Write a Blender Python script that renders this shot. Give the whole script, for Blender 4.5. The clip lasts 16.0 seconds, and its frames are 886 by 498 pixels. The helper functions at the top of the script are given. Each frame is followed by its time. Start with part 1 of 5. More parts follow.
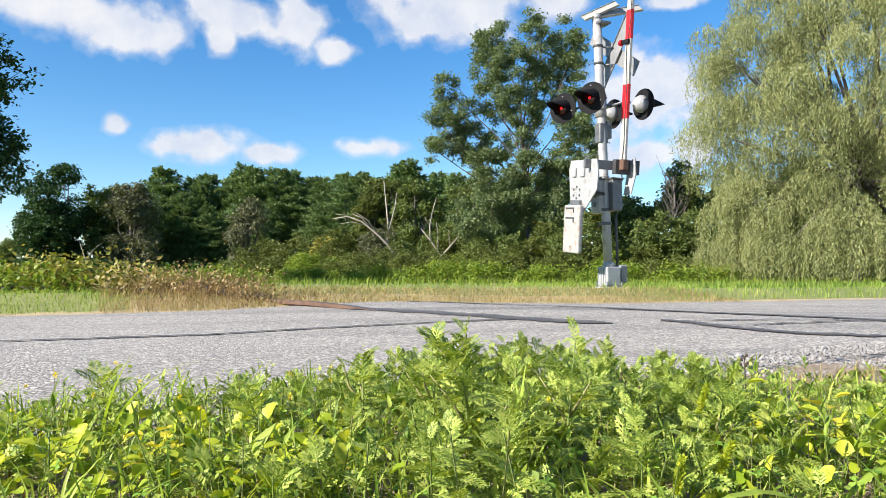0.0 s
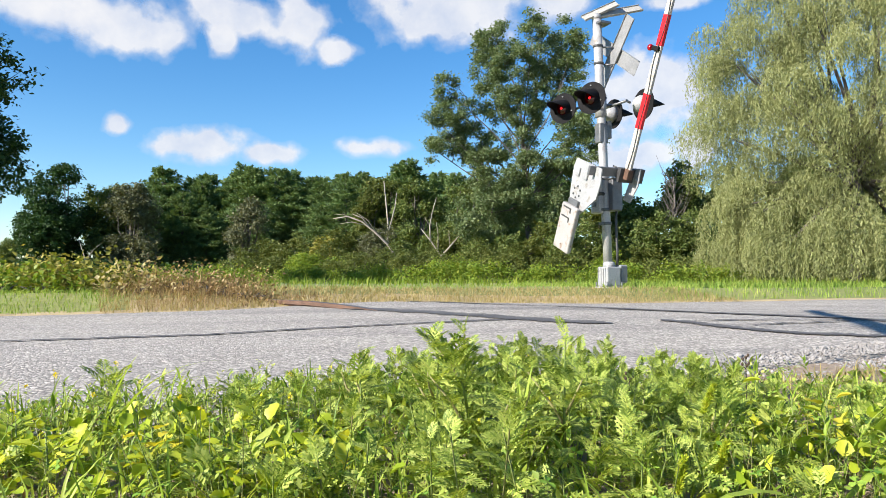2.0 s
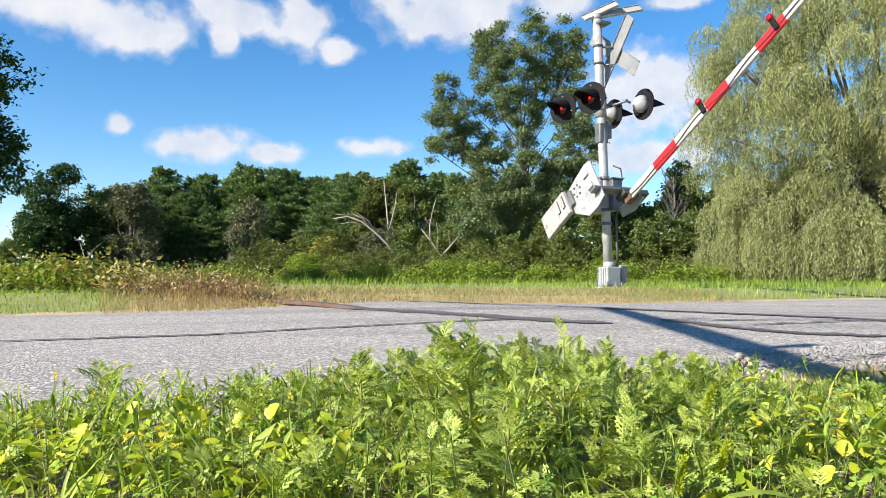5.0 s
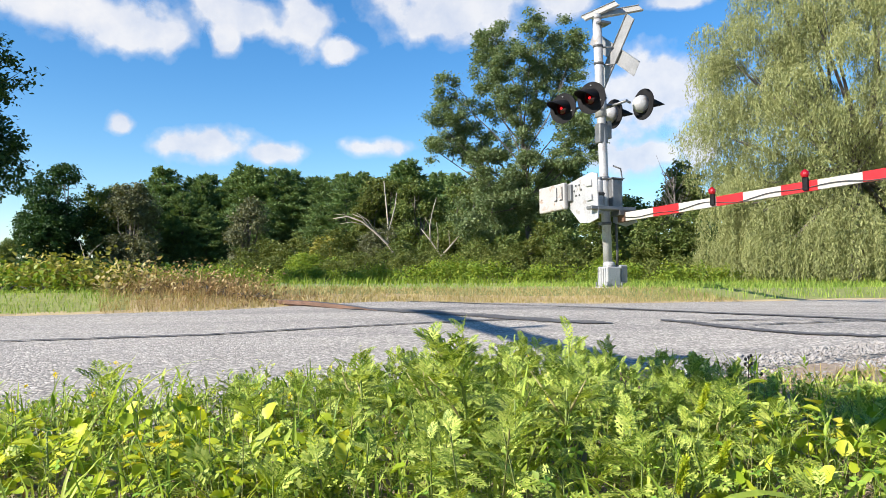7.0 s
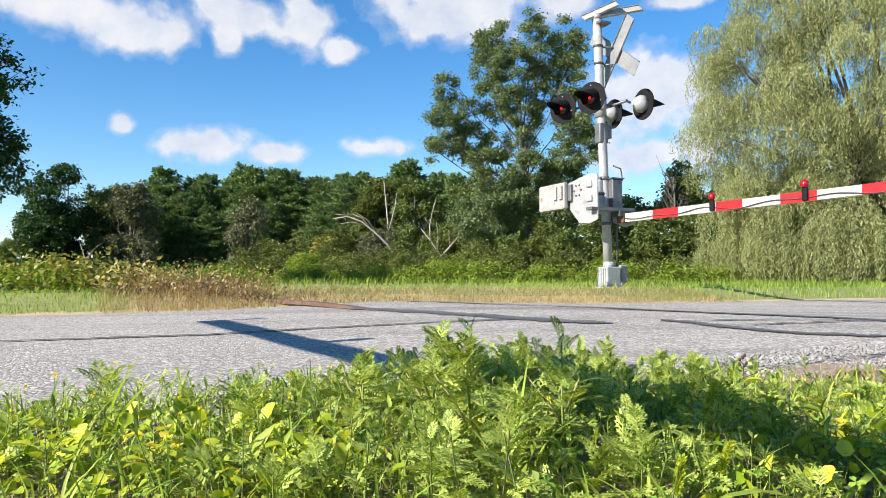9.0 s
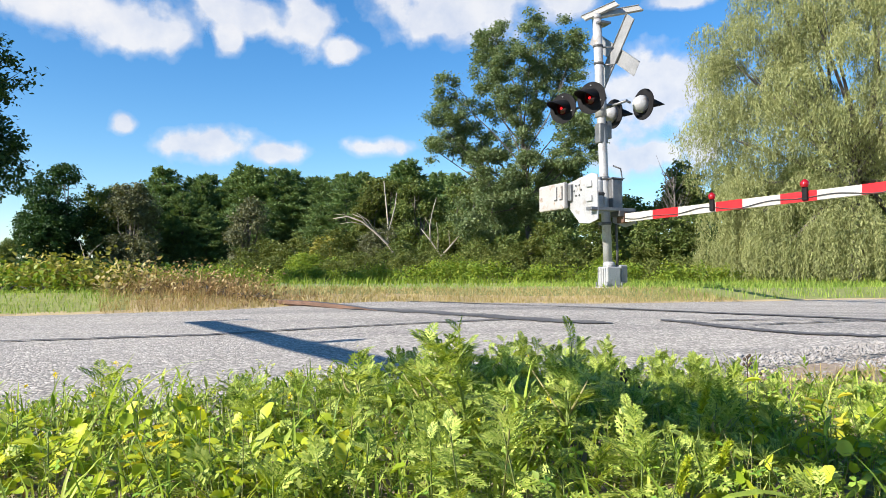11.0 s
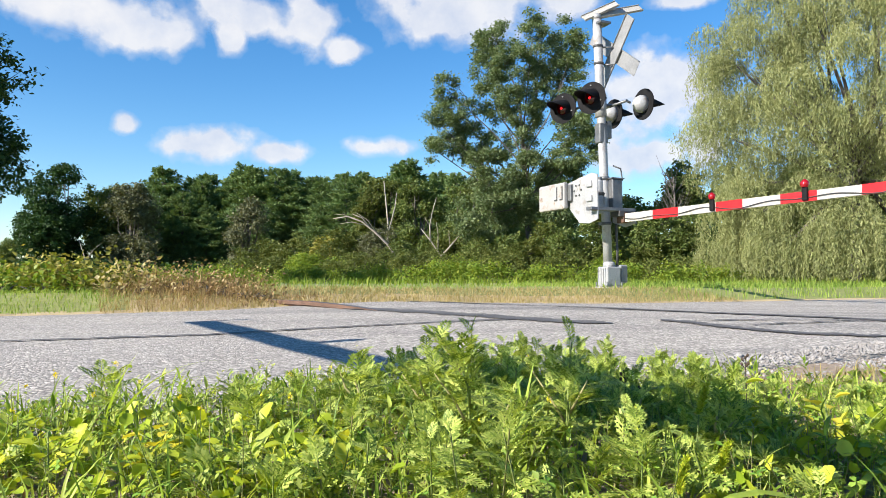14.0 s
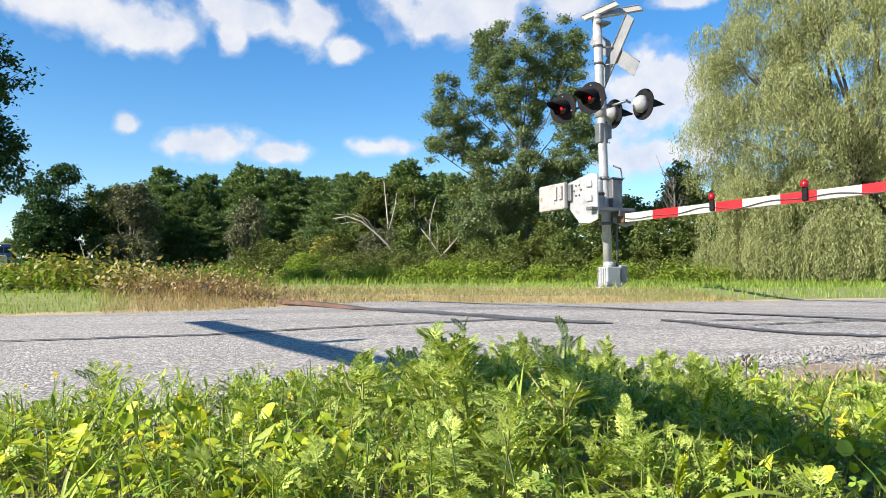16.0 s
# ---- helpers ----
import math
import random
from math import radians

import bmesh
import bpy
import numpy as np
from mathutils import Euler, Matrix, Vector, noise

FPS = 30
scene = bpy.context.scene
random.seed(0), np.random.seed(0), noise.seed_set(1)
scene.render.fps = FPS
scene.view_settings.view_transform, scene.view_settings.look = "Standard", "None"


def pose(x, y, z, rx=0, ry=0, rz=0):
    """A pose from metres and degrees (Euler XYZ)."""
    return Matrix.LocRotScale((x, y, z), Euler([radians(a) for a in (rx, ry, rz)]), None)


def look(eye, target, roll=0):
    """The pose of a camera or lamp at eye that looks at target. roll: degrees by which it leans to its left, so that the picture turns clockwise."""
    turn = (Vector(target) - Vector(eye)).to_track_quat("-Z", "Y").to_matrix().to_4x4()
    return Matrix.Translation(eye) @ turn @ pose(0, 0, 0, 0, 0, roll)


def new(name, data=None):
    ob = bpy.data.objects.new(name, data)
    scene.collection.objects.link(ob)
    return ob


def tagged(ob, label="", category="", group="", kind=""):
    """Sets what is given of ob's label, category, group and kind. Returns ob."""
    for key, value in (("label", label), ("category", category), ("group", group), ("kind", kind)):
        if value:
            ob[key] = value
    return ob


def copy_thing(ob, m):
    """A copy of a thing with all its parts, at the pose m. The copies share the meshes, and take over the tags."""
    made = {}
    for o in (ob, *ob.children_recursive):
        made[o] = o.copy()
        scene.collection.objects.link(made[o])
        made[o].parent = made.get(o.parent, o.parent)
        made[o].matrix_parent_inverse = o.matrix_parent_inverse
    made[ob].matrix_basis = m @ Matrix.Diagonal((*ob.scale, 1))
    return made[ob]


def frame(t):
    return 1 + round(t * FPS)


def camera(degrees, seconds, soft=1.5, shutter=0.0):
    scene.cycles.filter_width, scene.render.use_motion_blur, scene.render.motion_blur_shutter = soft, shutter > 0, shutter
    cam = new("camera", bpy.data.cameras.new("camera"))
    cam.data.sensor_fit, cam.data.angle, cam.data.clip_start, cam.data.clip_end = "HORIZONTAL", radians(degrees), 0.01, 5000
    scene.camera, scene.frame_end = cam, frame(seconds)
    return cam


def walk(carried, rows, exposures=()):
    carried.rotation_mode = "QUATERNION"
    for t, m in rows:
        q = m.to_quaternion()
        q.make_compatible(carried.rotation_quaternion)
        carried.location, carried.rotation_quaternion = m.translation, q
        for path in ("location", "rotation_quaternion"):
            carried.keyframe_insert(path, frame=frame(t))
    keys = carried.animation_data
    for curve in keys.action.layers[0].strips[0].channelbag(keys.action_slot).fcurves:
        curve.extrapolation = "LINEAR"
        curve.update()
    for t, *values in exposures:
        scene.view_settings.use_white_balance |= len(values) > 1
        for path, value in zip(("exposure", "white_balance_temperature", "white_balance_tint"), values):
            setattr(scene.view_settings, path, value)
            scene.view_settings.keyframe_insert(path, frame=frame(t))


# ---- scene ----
# One level crossing on a country road, seen from the weeds at the verge. The camera stands still.
cam = camera(62.17, 16.0, soft=0.7)
EYE = pose(0.0, 0.0, 0.33, 90 + 2.378, 0, 0)
walk(cam, [(0.0, EYE), (16.0, EYE)], [(0.0, 1.17), (16.0, 1.17)])

# ---- light: a mid-day summer sun behind the left shoulder, blue sky ----
SUN_WAY, SUN_UP = 58.0, 30.0          # heading of the light on the ground (from +y to +x), elevation
world = bpy.data.worlds.new("sky")
scene.world = world
world.use_nodes = True
wn = world.node_tree
sky = wn.nodes.new("ShaderNodeTexSky")
sky.sky_type, sky.sun_disc = "NISHITA", False
sky.sun_elevation, sky.sun_rotation = radians(SUN_UP), radians(SUN_WAY + 180)
sky.air_density, sky.dust_density, sky.ozone_density = 1.0, 0.1, 3.0
deep = wn.nodes.new("ShaderNodeHueSaturation")      # the clear polarised blue of the day
deep.inputs["Saturation"].default_value = 1.31
deep.inputs["Hue"].default_value = 0.502
wn.links.new(sky.outputs[0], deep.inputs["Color"])
wn.links.new(deep.outputs[0], wn.nodes["Background"].inputs[0])
wn.nodes["Background"].inputs[1].default_value = 0.086
sun = new("sun", bpy.data.lights.new("sun", "SUN"))
sun.data.energy, sun.data.angle, sun.data.color = 5.0, radians(0.53), (1.0, 0.92, 0.82)
sa, ca = math.sin(radians(SUN_WAY)), math.cos(radians(SUN_WAY))
sun.matrix_world = look((-30 * sa, -30 * ca, 30 * math.tan(radians(SUN_UP))), (0, 0, 0))



# ---- materials ----
def shader(name):
    m = bpy.data.materials.new(name)
    m.use_nodes = True
    return m, m.node_tree.nodes, m.node_tree.links, m.node_tree.nodes["Principled BSDF"]


def noise_node(n, l, scale, detail=6.0, coord="Object", rough=0.6):
    tc, tx = n.new("ShaderNodeTexCoord"), n.new("ShaderNodeTexNoise")
    tx.inputs["Scale"].default_value, tx.inputs["Detail"].default_value = scale, detail
    tx.inputs["Roughness"].default_value = rough
    l.new(tc.outputs[coord], tx.inputs["Vector"])
    return tx.outputs["Fac"]


def ramp(n, l, fac, stops):
    r = n.new("ShaderNodeValToRGB")
    while len(r.color_ramp.elements) < len(stops):
        r.color_ramp.elements.new(0.5)
    for e, (p, c) in zip(r.color_ramp.elements, stops):
        e.position, e.color = p, (*c, 1) if len(c) == 3 else c
    l.new(fac, r.inputs[0])
    return r.outputs[0]


def blend(n, l, fac, a, b, mode="MIX"):
    m = n.new("ShaderNodeMix")
    m.data_type, m.blend_type = "RGBA", mode
    for s, v in ((m.inputs[0], fac), (m.inputs[6], a), (m.inputs[7], b)):
        if isinstance(v, (int, float)):
            s.default_value = v
        elif isinstance(v, tuple):
            s.default_value = (*v, 1)
        else:
            l.new(v, s)
    return m.outputs[2]


def bump(n, l, bsdf, height, strength, dist=0.01):
    b = n.new("ShaderNodeBump")
    b.inputs["Strength"].default_value, b.inputs["Distance"].default_value = strength, dist
    l.new(height, b.inputs["Height"])
    l.new(b.outputs[0], bsdf.inputs["Normal"])


def surface(name, a, b, scale=6.0, fine=60.0, rough=0.6, metal=0.0, relief=0.25, dist=0.01, stain=None):
    """Two tones at a coarse scale, a fine grain over them, and relief."""
    m, n, l, p = shader(name)
    big, small = noise_node(n, l, scale), noise_node(n, l, fine)
    col = ramp(n, l, big, [(0.35, a), (0.68, b)])
    col = blend(n, l, 0.35, col, ramp(n, l, small, [(0.3, tuple(x * 0.6 for x in a)), (0.7, tuple(min(1, x * 1.25) for x in b))]))
    if stain:
        fac = ramp(n, l, noise_node(n, l, scale * 2.3, 8), [(0.56, (0, 0, 0)), (0.7, (1, 1, 1))])
        col = blend(n, l, fac, col, stain)
    l.new(col, p.inputs["Base Color"])
    p.inputs["Roughness"].default_value, p.inputs["Metallic"].default_value = rough, metal
    bump(n, l, p, small, relief, dist)
    return m


def leafy(name, tones, glow=0.35, rough=0.5, scale=3.0):
    """Leaves: each one of its own tone, let through by the light."""
    m, n, l, p = shader(name)
    geo = n.new("ShaderNodeNewGeometry")
    k = len(tones) - 1
    col = ramp(n, l, geo.outputs["Random Per Island"], [(i / k, c) for i, c in enumerate(tones)])
    col = blend(n, l, ramp(n, l, noise_node(n, l, scale, 4), [(0.35, (0, 0, 0)), (0.65, (0.35, 0.35, 0.35))]), col,
                tuple(x * 0.62 for x in tones[0]))
    l.new(col, p.inputs["Base Color"])
    p.inputs["Roughness"].default_value = rough
    p.inputs["Specular IOR Level"].default_value = 0.25
    tr, mx = n.new("ShaderNodeBsdfTranslucent"), n.new("ShaderNodeMixShader")
    l.new(blend(n, l, 1.0, col, (1.15, 1.1, 0.45), "MULTIPLY"), tr.inputs[0])
    mx.inputs[0].default_value = glow
    l.new(p.outputs[0], mx.inputs[1])
    l.new(tr.outputs[0], mx.inputs[2])
    l.new(mx.outputs[0], n["Material Output"].inputs[0])
    return m


def asphalt(name, a, b, chip):
    m, n, l, p = shader(name)
    tc, vo = n.new("ShaderNodeTexCoord"), n.new("ShaderNodeTexVoronoi")
    vo.inputs["Scale"].default_value = chip
    l.new(tc.outputs["Object"], vo.inputs["Vector"])
    col = ramp(n, l, noise_node(n, l, 0.7, 8), [(0.3, a), (0.7, b)])
    bw = n.new("ShaderNodeSeparateColor")
    l.new(vo.outputs["Color"], bw.inputs[0])
    stone = ramp(n, l, bw.outputs[0], [(0.0, tuple(x * 0.45 for x in a)), (0.35, a), (0.75, b), (1.0, tuple(min(1, x * 1.7) for x in b))])
    col = blend(n, l, 0.75, col, stone)
    pit = ramp(n, l, noise_node(n, l, 22, 8), [(0.5, (0, 0, 0)), (0.72, (0.5, 0.5, 0.5))])
    col = blend(n, l, pit, col, tuple(x * 0.5 for x in a))
    mp, band = n.new("ShaderNodeMapping"), n.new("ShaderNodeTexNoise")
    mp.inputs["Rotation"].default_value, mp.inputs["Scale"].default_value = (0, 0, radians(-25)), (0.12, 1.6, 1)
    band.inputs["Scale"].default_value, band.inputs["Detail"].default_value = 1.0, 5
    l.new(tc.outputs["Object"], mp.inputs["Vector"])
    l.new(mp.outputs[0], band.inputs["Vector"])
    col = blend(n, l, 1.0, col, ramp(n, l, band.outputs["Fac"], [(0.34, (0.66, 0.66, 0.68)), (0.52, (1, 1, 1)), (0.7, (1.08, 1.07, 1.06))]), "MULTIPLY")
    l.new(col, p.inputs["Base Color"])
    p.inputs["Roughness"].default_value = 0.85
    inv = n.new("ShaderNodeMath")
    inv.operation = "SUBTRACT"
    inv.inputs[0].default_value = 1.0
    l.new(vo.outputs["Distance"], inv.inputs[1])
    bump(n, l, p, inv.outputs[0], 0.6, 0.006)
    return m


def glowing(name, col, power, base=(0.02, 0.0, 0.0)):
    m, n, l, p = shader(name)
    p.inputs["Base Color"].default_value = (*base, 1)
    p.inputs["Roughness"].default_value = 0.2
    p.inputs["Emission Color"].default_value = (*col, 1)
    p.inputs["Emission Strength"].default_value = power
    return m


def cloud_stuff():
    """Thin vapour: billows in metres, fading to nothing at the rim; its sunlit look is emitted."""
    m, n, l, p = shader("cloud")
    tc = n.new("ShaderNodeTexCoord")
    tx = n.new("ShaderNodeTexNoise")
    tx.inputs["Scale"].default_value, tx.inputs["Detail"].default_value, tx.inputs["Roughness"].default_value = 1.0, 7, 0.5
    l.new(tc.outputs["UV"], tx.inputs["Vector"])
    ln = n.new("ShaderNodeVectorMath")
    ln.operation = "LENGTH"
    flat = n.new("ShaderNodeVectorMath")
    flat.operation = "MULTIPLY"
    flat.inputs[1].default_value = (1, 0, 1)
    l.new(tc.outputs["Object"], flat.inputs[0])
    l.new(flat.outputs[0], ln.inputs[0])
    body = n.new("ShaderNodeMapRange")
    body.inputs[1].default_value, body.inputs[2].default_value = 1.0, 0.0
    body.inputs[3].default_value, body.inputs[4].default_value = -0.55, 0.75
    l.new(ln.outputs["Value"], body.inputs[0])
    sm = n.new("ShaderNodeMath")
    sm.operation = "MULTIPLY_ADD"
    sm.inputs[1].default_value = 1.5
    l.new(tx.outputs["Fac"], sm.inputs[0])
    l.new(body.outputs[0], sm.inputs[2])
    alpha = ramp(n, l, sm.outputs[0], [(0.50, (0, 0, 0)), (0.72, (0.22, 0.22, 0.22)), (1.0, (0.9, 0.9, 0.9))])
    df, tp, mx = n.new("ShaderNodeEmission"), n.new("ShaderNodeBsdfTransparent"), n.new("ShaderNodeMixShader")
    # sunlit white and blue-grey shade are painted as emission, untouched by the sun lamp
    soft = noise_node(n, l, 0.6, 5, "UV")
    l.new(ramp(n, l, soft, [(0.3, (0.31, 0.335, 0.395)), (0.62, (0.42, 0.42, 0.43))]), df.inputs[0])
    l.new(alpha, mx.inputs[0])
    l.new(tp.outputs[0], mx.inputs[1])
    l.new(df.outputs[0], mx.inputs[2])
    l.new(mx.outputs[0], n["Material Output"].inputs[0])
    return m


ASPHALT = asphalt("worn_asphalt", (0.235, 0.217, 0.192), (0.405, 0.374, 0.33), 104)
TAR = surface("tar_band", (0.055, 0.054, 0.055), (0.12, 0.115, 0.112), 5, 90, 0.8, relief=0.5)
STEEL = surface("worn_rail", (0.07, 0.06, 0.055), (0.13, 0.11, 0.10), 9, 120, 0.5, 0.3)
RUST = surface("rust", (0.07, 0.04, 0.027), (0.145, 0.08, 0.052), 8, 120, 0.85, relief=0.5)
TIMBER = surface("old_timber", (0.10, 0.075, 0.06), (0.19, 0.15, 0.12), 6, 80, 0.9, relief=0.5)
SOIL = surface("dry_soil", (0.16, 0.12, 0.085), (0.34, 0.26, 0.18), 3, 40, 0.95, relief=0.6, dist=0.02)
STRAW = surface("straw_soil", (0.34, 0.25, 0.13), (0.52, 0.41, 0.23), 2.5, 50, 0.95, relief=0.7, dist=0.02)
FIELD = surface("field", (0.12, 0.18, 0.04), (0.28, 0.27, 0.09), 0.35, 14, 0.95, relief=0.6, dist=0.03)
STONE = surface("gravel_stone", (0.16, 0.152, 0.148), (0.38, 0.365, 0.35), 12, 150, 0.9, relief=0.3)
ALU = surface("aluminium_paint", (0.28, 0.285, 0.29), (0.41, 0.415, 0.42), 3, 60, 0.5, 0.15, 0.12, stain=(0.22, 0.19, 0.16))
GALV = surface("galvanised", (0.11, 0.115, 0.12), (0.20, 0.205, 0.21), 6, 90, 0.45, 0.5, 0.15)
DARK = surface("dark_fitting", (0.03, 0.03, 0.032), (0.06, 0.06, 0.06), 9, 90, 0.5)
BLACK = surface("black_paint", (0.006, 0.006, 0.007), (0.016, 0.016, 0.017), 8, 120, 0.75, relief=0.1)
BLACK.node_tree.nodes["Principled BSDF"].inputs["Specular IOR Level"].default_value = 0.12
WHITE = surface("arm_white", (0.33, 0.315, 0.285), (0.43, 0.415, 0.38), 4, 60, 0.5, relief=0.08, stain=(0.30, 0.27, 0.21))
RED = surface("arm_red", (0.42, 0.008, 0.012), (0.55, 0.016, 0.02), 5, 60, 0.4, relief=0.06)
SIGNWHITE = surface("sign_sheet", (0.17, 0.173, 0.175), (0.30, 0.303, 0.305), 4, 60, 0.4, 0.1, relief=0.05)
WEIGHT = surface("weight_paint", (0.26, 0.25, 0.24), (0.36, 0.35, 0.34), 3, 70, 0.6, relief=0.2, stain=(0.20, 0.11, 0.06))
LENS = glowing("red_lens", (1.0, 0.02, 0.02), 0.004, (0.03, 0.0, 0.002))
BEAD = glowing("red_bulb", (1.0, 0.03, 0.04), 0.45, (0.2, 0.0, 0.0))
ARMLENS = glowing("arm_lens", (0.9, 0.0, 0.02), 0.05, (0.22, 0.003, 0.006))
BARK = surface("bark", (0.07, 0.06, 0.05), (0.17, 0.15, 0.13), 4, 40, 0.95, relief=0.8, dist=0.03)
DEADWOOD = surface("bleached_wood", (0.24, 0.21, 0.17), (0.40, 0.36, 0.30), 4, 40, 0.9, relief=0.5)
LEAF_POPLAR = leafy("poplar_leaf", [(0.110, 0.165, 0.068), (0.165, 0.225, 0.098), (0.250, 0.290, 0.155)], 0.3, 0.4, 0.5)
LEAF_WILLOW = leafy("willow_leaf", [(0.20, 0.225, 0.085), (0.29, 0.315, 0.135), (0.40, 0.415, 0.20)], 0.28, 0.5, 0.4)
LEAF_PINE = leafy("pine_needles", [(0.105, 0.180, 0.066), (0.155, 0.240, 0.085), (0.235, 0.300, 0.110)], 0.2, 0.6, 0.3)
LEAF_WOOD = leafy("wood_leaf", [(0.085, 0.130, 0.034), (0.135, 0.185, 0.048), (0.210, 0.240, 0.075)], 0.28, 0.5, 0.4)
LEAF_DARK = leafy("maple_leaf", [(0.019, 0.049, 0.014), (0.035, 0.081, 0.023), (0.065, 0.121, 0.032)], 0.2, 0.5, 0.6)
LEAF_BUSH = leafy("bush_leaf", [(0.080, 0.108, 0.024), (0.120, 0.150, 0.034), (0.180, 0.190, 0.052)], 0.3, 0.5, 0.5)
LEAF_BRIGHT = leafy("goldenrod_leaf", [(0.131, 0.215, 0.026), (0.203, 0.290, 0.036), (0.320, 0.355, 0.051)], 0.35, 0.5, 0.8)
LEAF_GREY = leafy("thin_leaf", [(0.096, 0.108, 0.060), (0.144, 0.156, 0.084), (0.204, 0.204, 0.120)], 0.25, 0.6, 0.5)
LEAF_DRY = leafy("dry_stalk", [(0.20, 0.12, 0.06), (0.36, 0.25, 0.12), (0.52, 0.40, 0.21)], 0.25, 0.8, 2)
LEAF_SEAR = leafy("searing_leaf", [(0.158, 0.187, 0.030), (0.315, 0.308, 0.060), (0.441, 0.363, 0.120)], 0.3, 0.6, 2)
GRASS_VERGE = leafy("verge_grass", [(0.164, 0.276, 0.040), (0.278, 0.400, 0.069), (0.455, 0.497, 0.138)], 0.35, 0.6, 1)
GRASS_STRAW = leafy("straw_grass", [(0.30, 0.24, 0.10), (0.42, 0.35, 0.16), (0.55, 0.46, 0.25)], 0.3, 0.7, 1)
LEAF_RAG = leafy("ragweed_leaf", [(0.150, 0.240, 0.045), (0.400, 0.500, 0.095), (0.640, 0.690, 0.190)], 0.4, 0.5, 9)
LEAF_HEART = leafy("broad_weed_leaf", [(0.230, 0.340, 0.025), (0.450, 0.530, 0.040), (0.680, 0.660, 0.075)], 0.35, 0.45, 14)
LEAF_GRASS = leafy("grass_blade", [(0.120, 0.215, 0.025), (0.330, 0.460, 0.055), (0.580, 0.650, 0.150)], 0.4, 0.45, 10)
LEAF_CLOVER = leafy("clover_leaf", [(0.130, 0.280, 0.040), (0.270, 0.440, 0.060), (0.450, 0.600, 0.105)], 0.35, 0.5, 12)
LEAF_YELLOW = leafy("yellowed_leaf", [(0.60, 0.52, 0.03), (0.68, 0.60, 0.05), (0.72, 0.62, 0.14)], 0.4, 0.5, 14)
PETAL = leafy("yellow_petal", [(0.80, 0.66, 0.02), (0.85, 0.72, 0.03), (0.88, 0.78, 0.06)], 0.3, 0.6, 14)
STEM = leafy("weed_stem", [(0.16, 0.22, 0.06), (0.26, 0.32, 0.09), (0.34, 0.29, 0.14)], 0.15, 0.6, 14)
SEED = leafy("dark_seed", [(0.03, 0.025, 0.02), (0.07, 0.05, 0.035), (0.10, 0.07, 0.05)], 0.1, 0.8, 14)
CLOUD = cloud_stuff()
LOCO_BLUE = surface("loco_blue", (0.02, 0.06, 0.16), (0.04, 0.10, 0.24), 2, 30, 0.4, relief=0.05)
GLASS = surface("dark_glass", (0.02, 0.025, 0.03), (0.04, 0.05, 0.06), 2, 20, 0.08, relief=0.0)


# ---- mesh helpers ----
def put(name, me, material, parent=None, label=""):
    ob = new(name, me)
    if material and not me.materials:
        me.materials.append(material)
    if parent:
        ob.parent = parent
    if label:
        ob["label"] = label
    return ob


def part(name, bm, material, parent=None, label="", smooth=False):
    me = bpy.data.meshes.new(name)
    bmesh.ops.recalc_face_normals(bm, faces=bm.faces)
    bm.to_mesh(me)
    bm.free()
    if smooth:
        me.polygons.foreach_set("use_smooth", [True] * len(me.polygons))
    return put(name, me, material, parent, label)


def solid(name, v, f, material, parent=None, label=""):
    me = bpy.data.meshes.new(name)
    me.from_pydata(np.asarray(v).tolist(), [], np.asarray(f).tolist() if not isinstance(f, list) else f)
    return put(name, me, material, parent, label)


def empty(name, m, label, category, group=""):
    ob = tagged(new(name), label, category, group)
    ob.matrix_basis = m
    return ob


def box(bm, x0, x1, y0, y1, z0, z1, bevel=0.0, m=None):
    r = bmesh.ops.create_cube(bm, size=1)
    mat = Matrix.Translation(((x0 + x1) / 2, (y0 + y1) / 2, (z0 + z1) / 2)) @ Matrix.Diagonal((x1 - x0, y1 - y0, z1 - z0, 1))
    bmesh.ops.transform(bm, matrix=(m @ mat) if m else mat, verts=r["verts"])
    if bevel:
        es = list({e for v in r["verts"] for e in v.link_edges})
        bmesh.ops.bevel(bm, geom=es, offset=bevel, segments=2, affect="EDGES", profile=0.5)
    return bm


def tube(bm, path, radii, seg=12, cap=True):
    """A round bar along the points of path."""
    path = [Vector(p) for p in path]
    rings = []
    for i, p in enumerate(path):
        d = (path[min(i + 1, len(path) - 1)] - path[max(i - 1, 0)]).normalized()
        a = d.cross(Vector((0.31, 0.87, 0.38)) if abs(d.z) > 0.9 else Vector((0, 0, 1))).normalized()
        b = d.cross(a)
        r = radii[i] if hasattr(radii, "__len__") else radii
        rings.append([bm.verts.new(p + (a * math.cos(t) + b * math.sin(t)) * r) for t in np.linspace(0, 2 * math.pi, seg, endpoint=False)])
    for r0, r1 in zip(rings, rings[1:]):
        for i in range(seg):
            bm.faces.new((r0[i], r0[(i + 1) % seg], r1[(i + 1) % seg], r1[i])).smooth = True
    if cap:
        bm.faces.new(rings[0][::-1])
        bm.faces.new(rings[-1])
    return bm


def slab(bm, outline, y0, y1):
    """A plate with its outline in x and z, between y0 and y1."""
    a = [bm.verts.new((x, y0, z)) for x, z in outline]
    b = [bm.verts.new((x, y1, z)) for x, z in outline]
    bm.faces.new(a)
    bm.faces.new(b[::-1])
    for i in range(len(a)):
        j = (i + 1) % len(a)
        bm.faces.new((a[j], a[i], b[i], b[j]))
    return bm


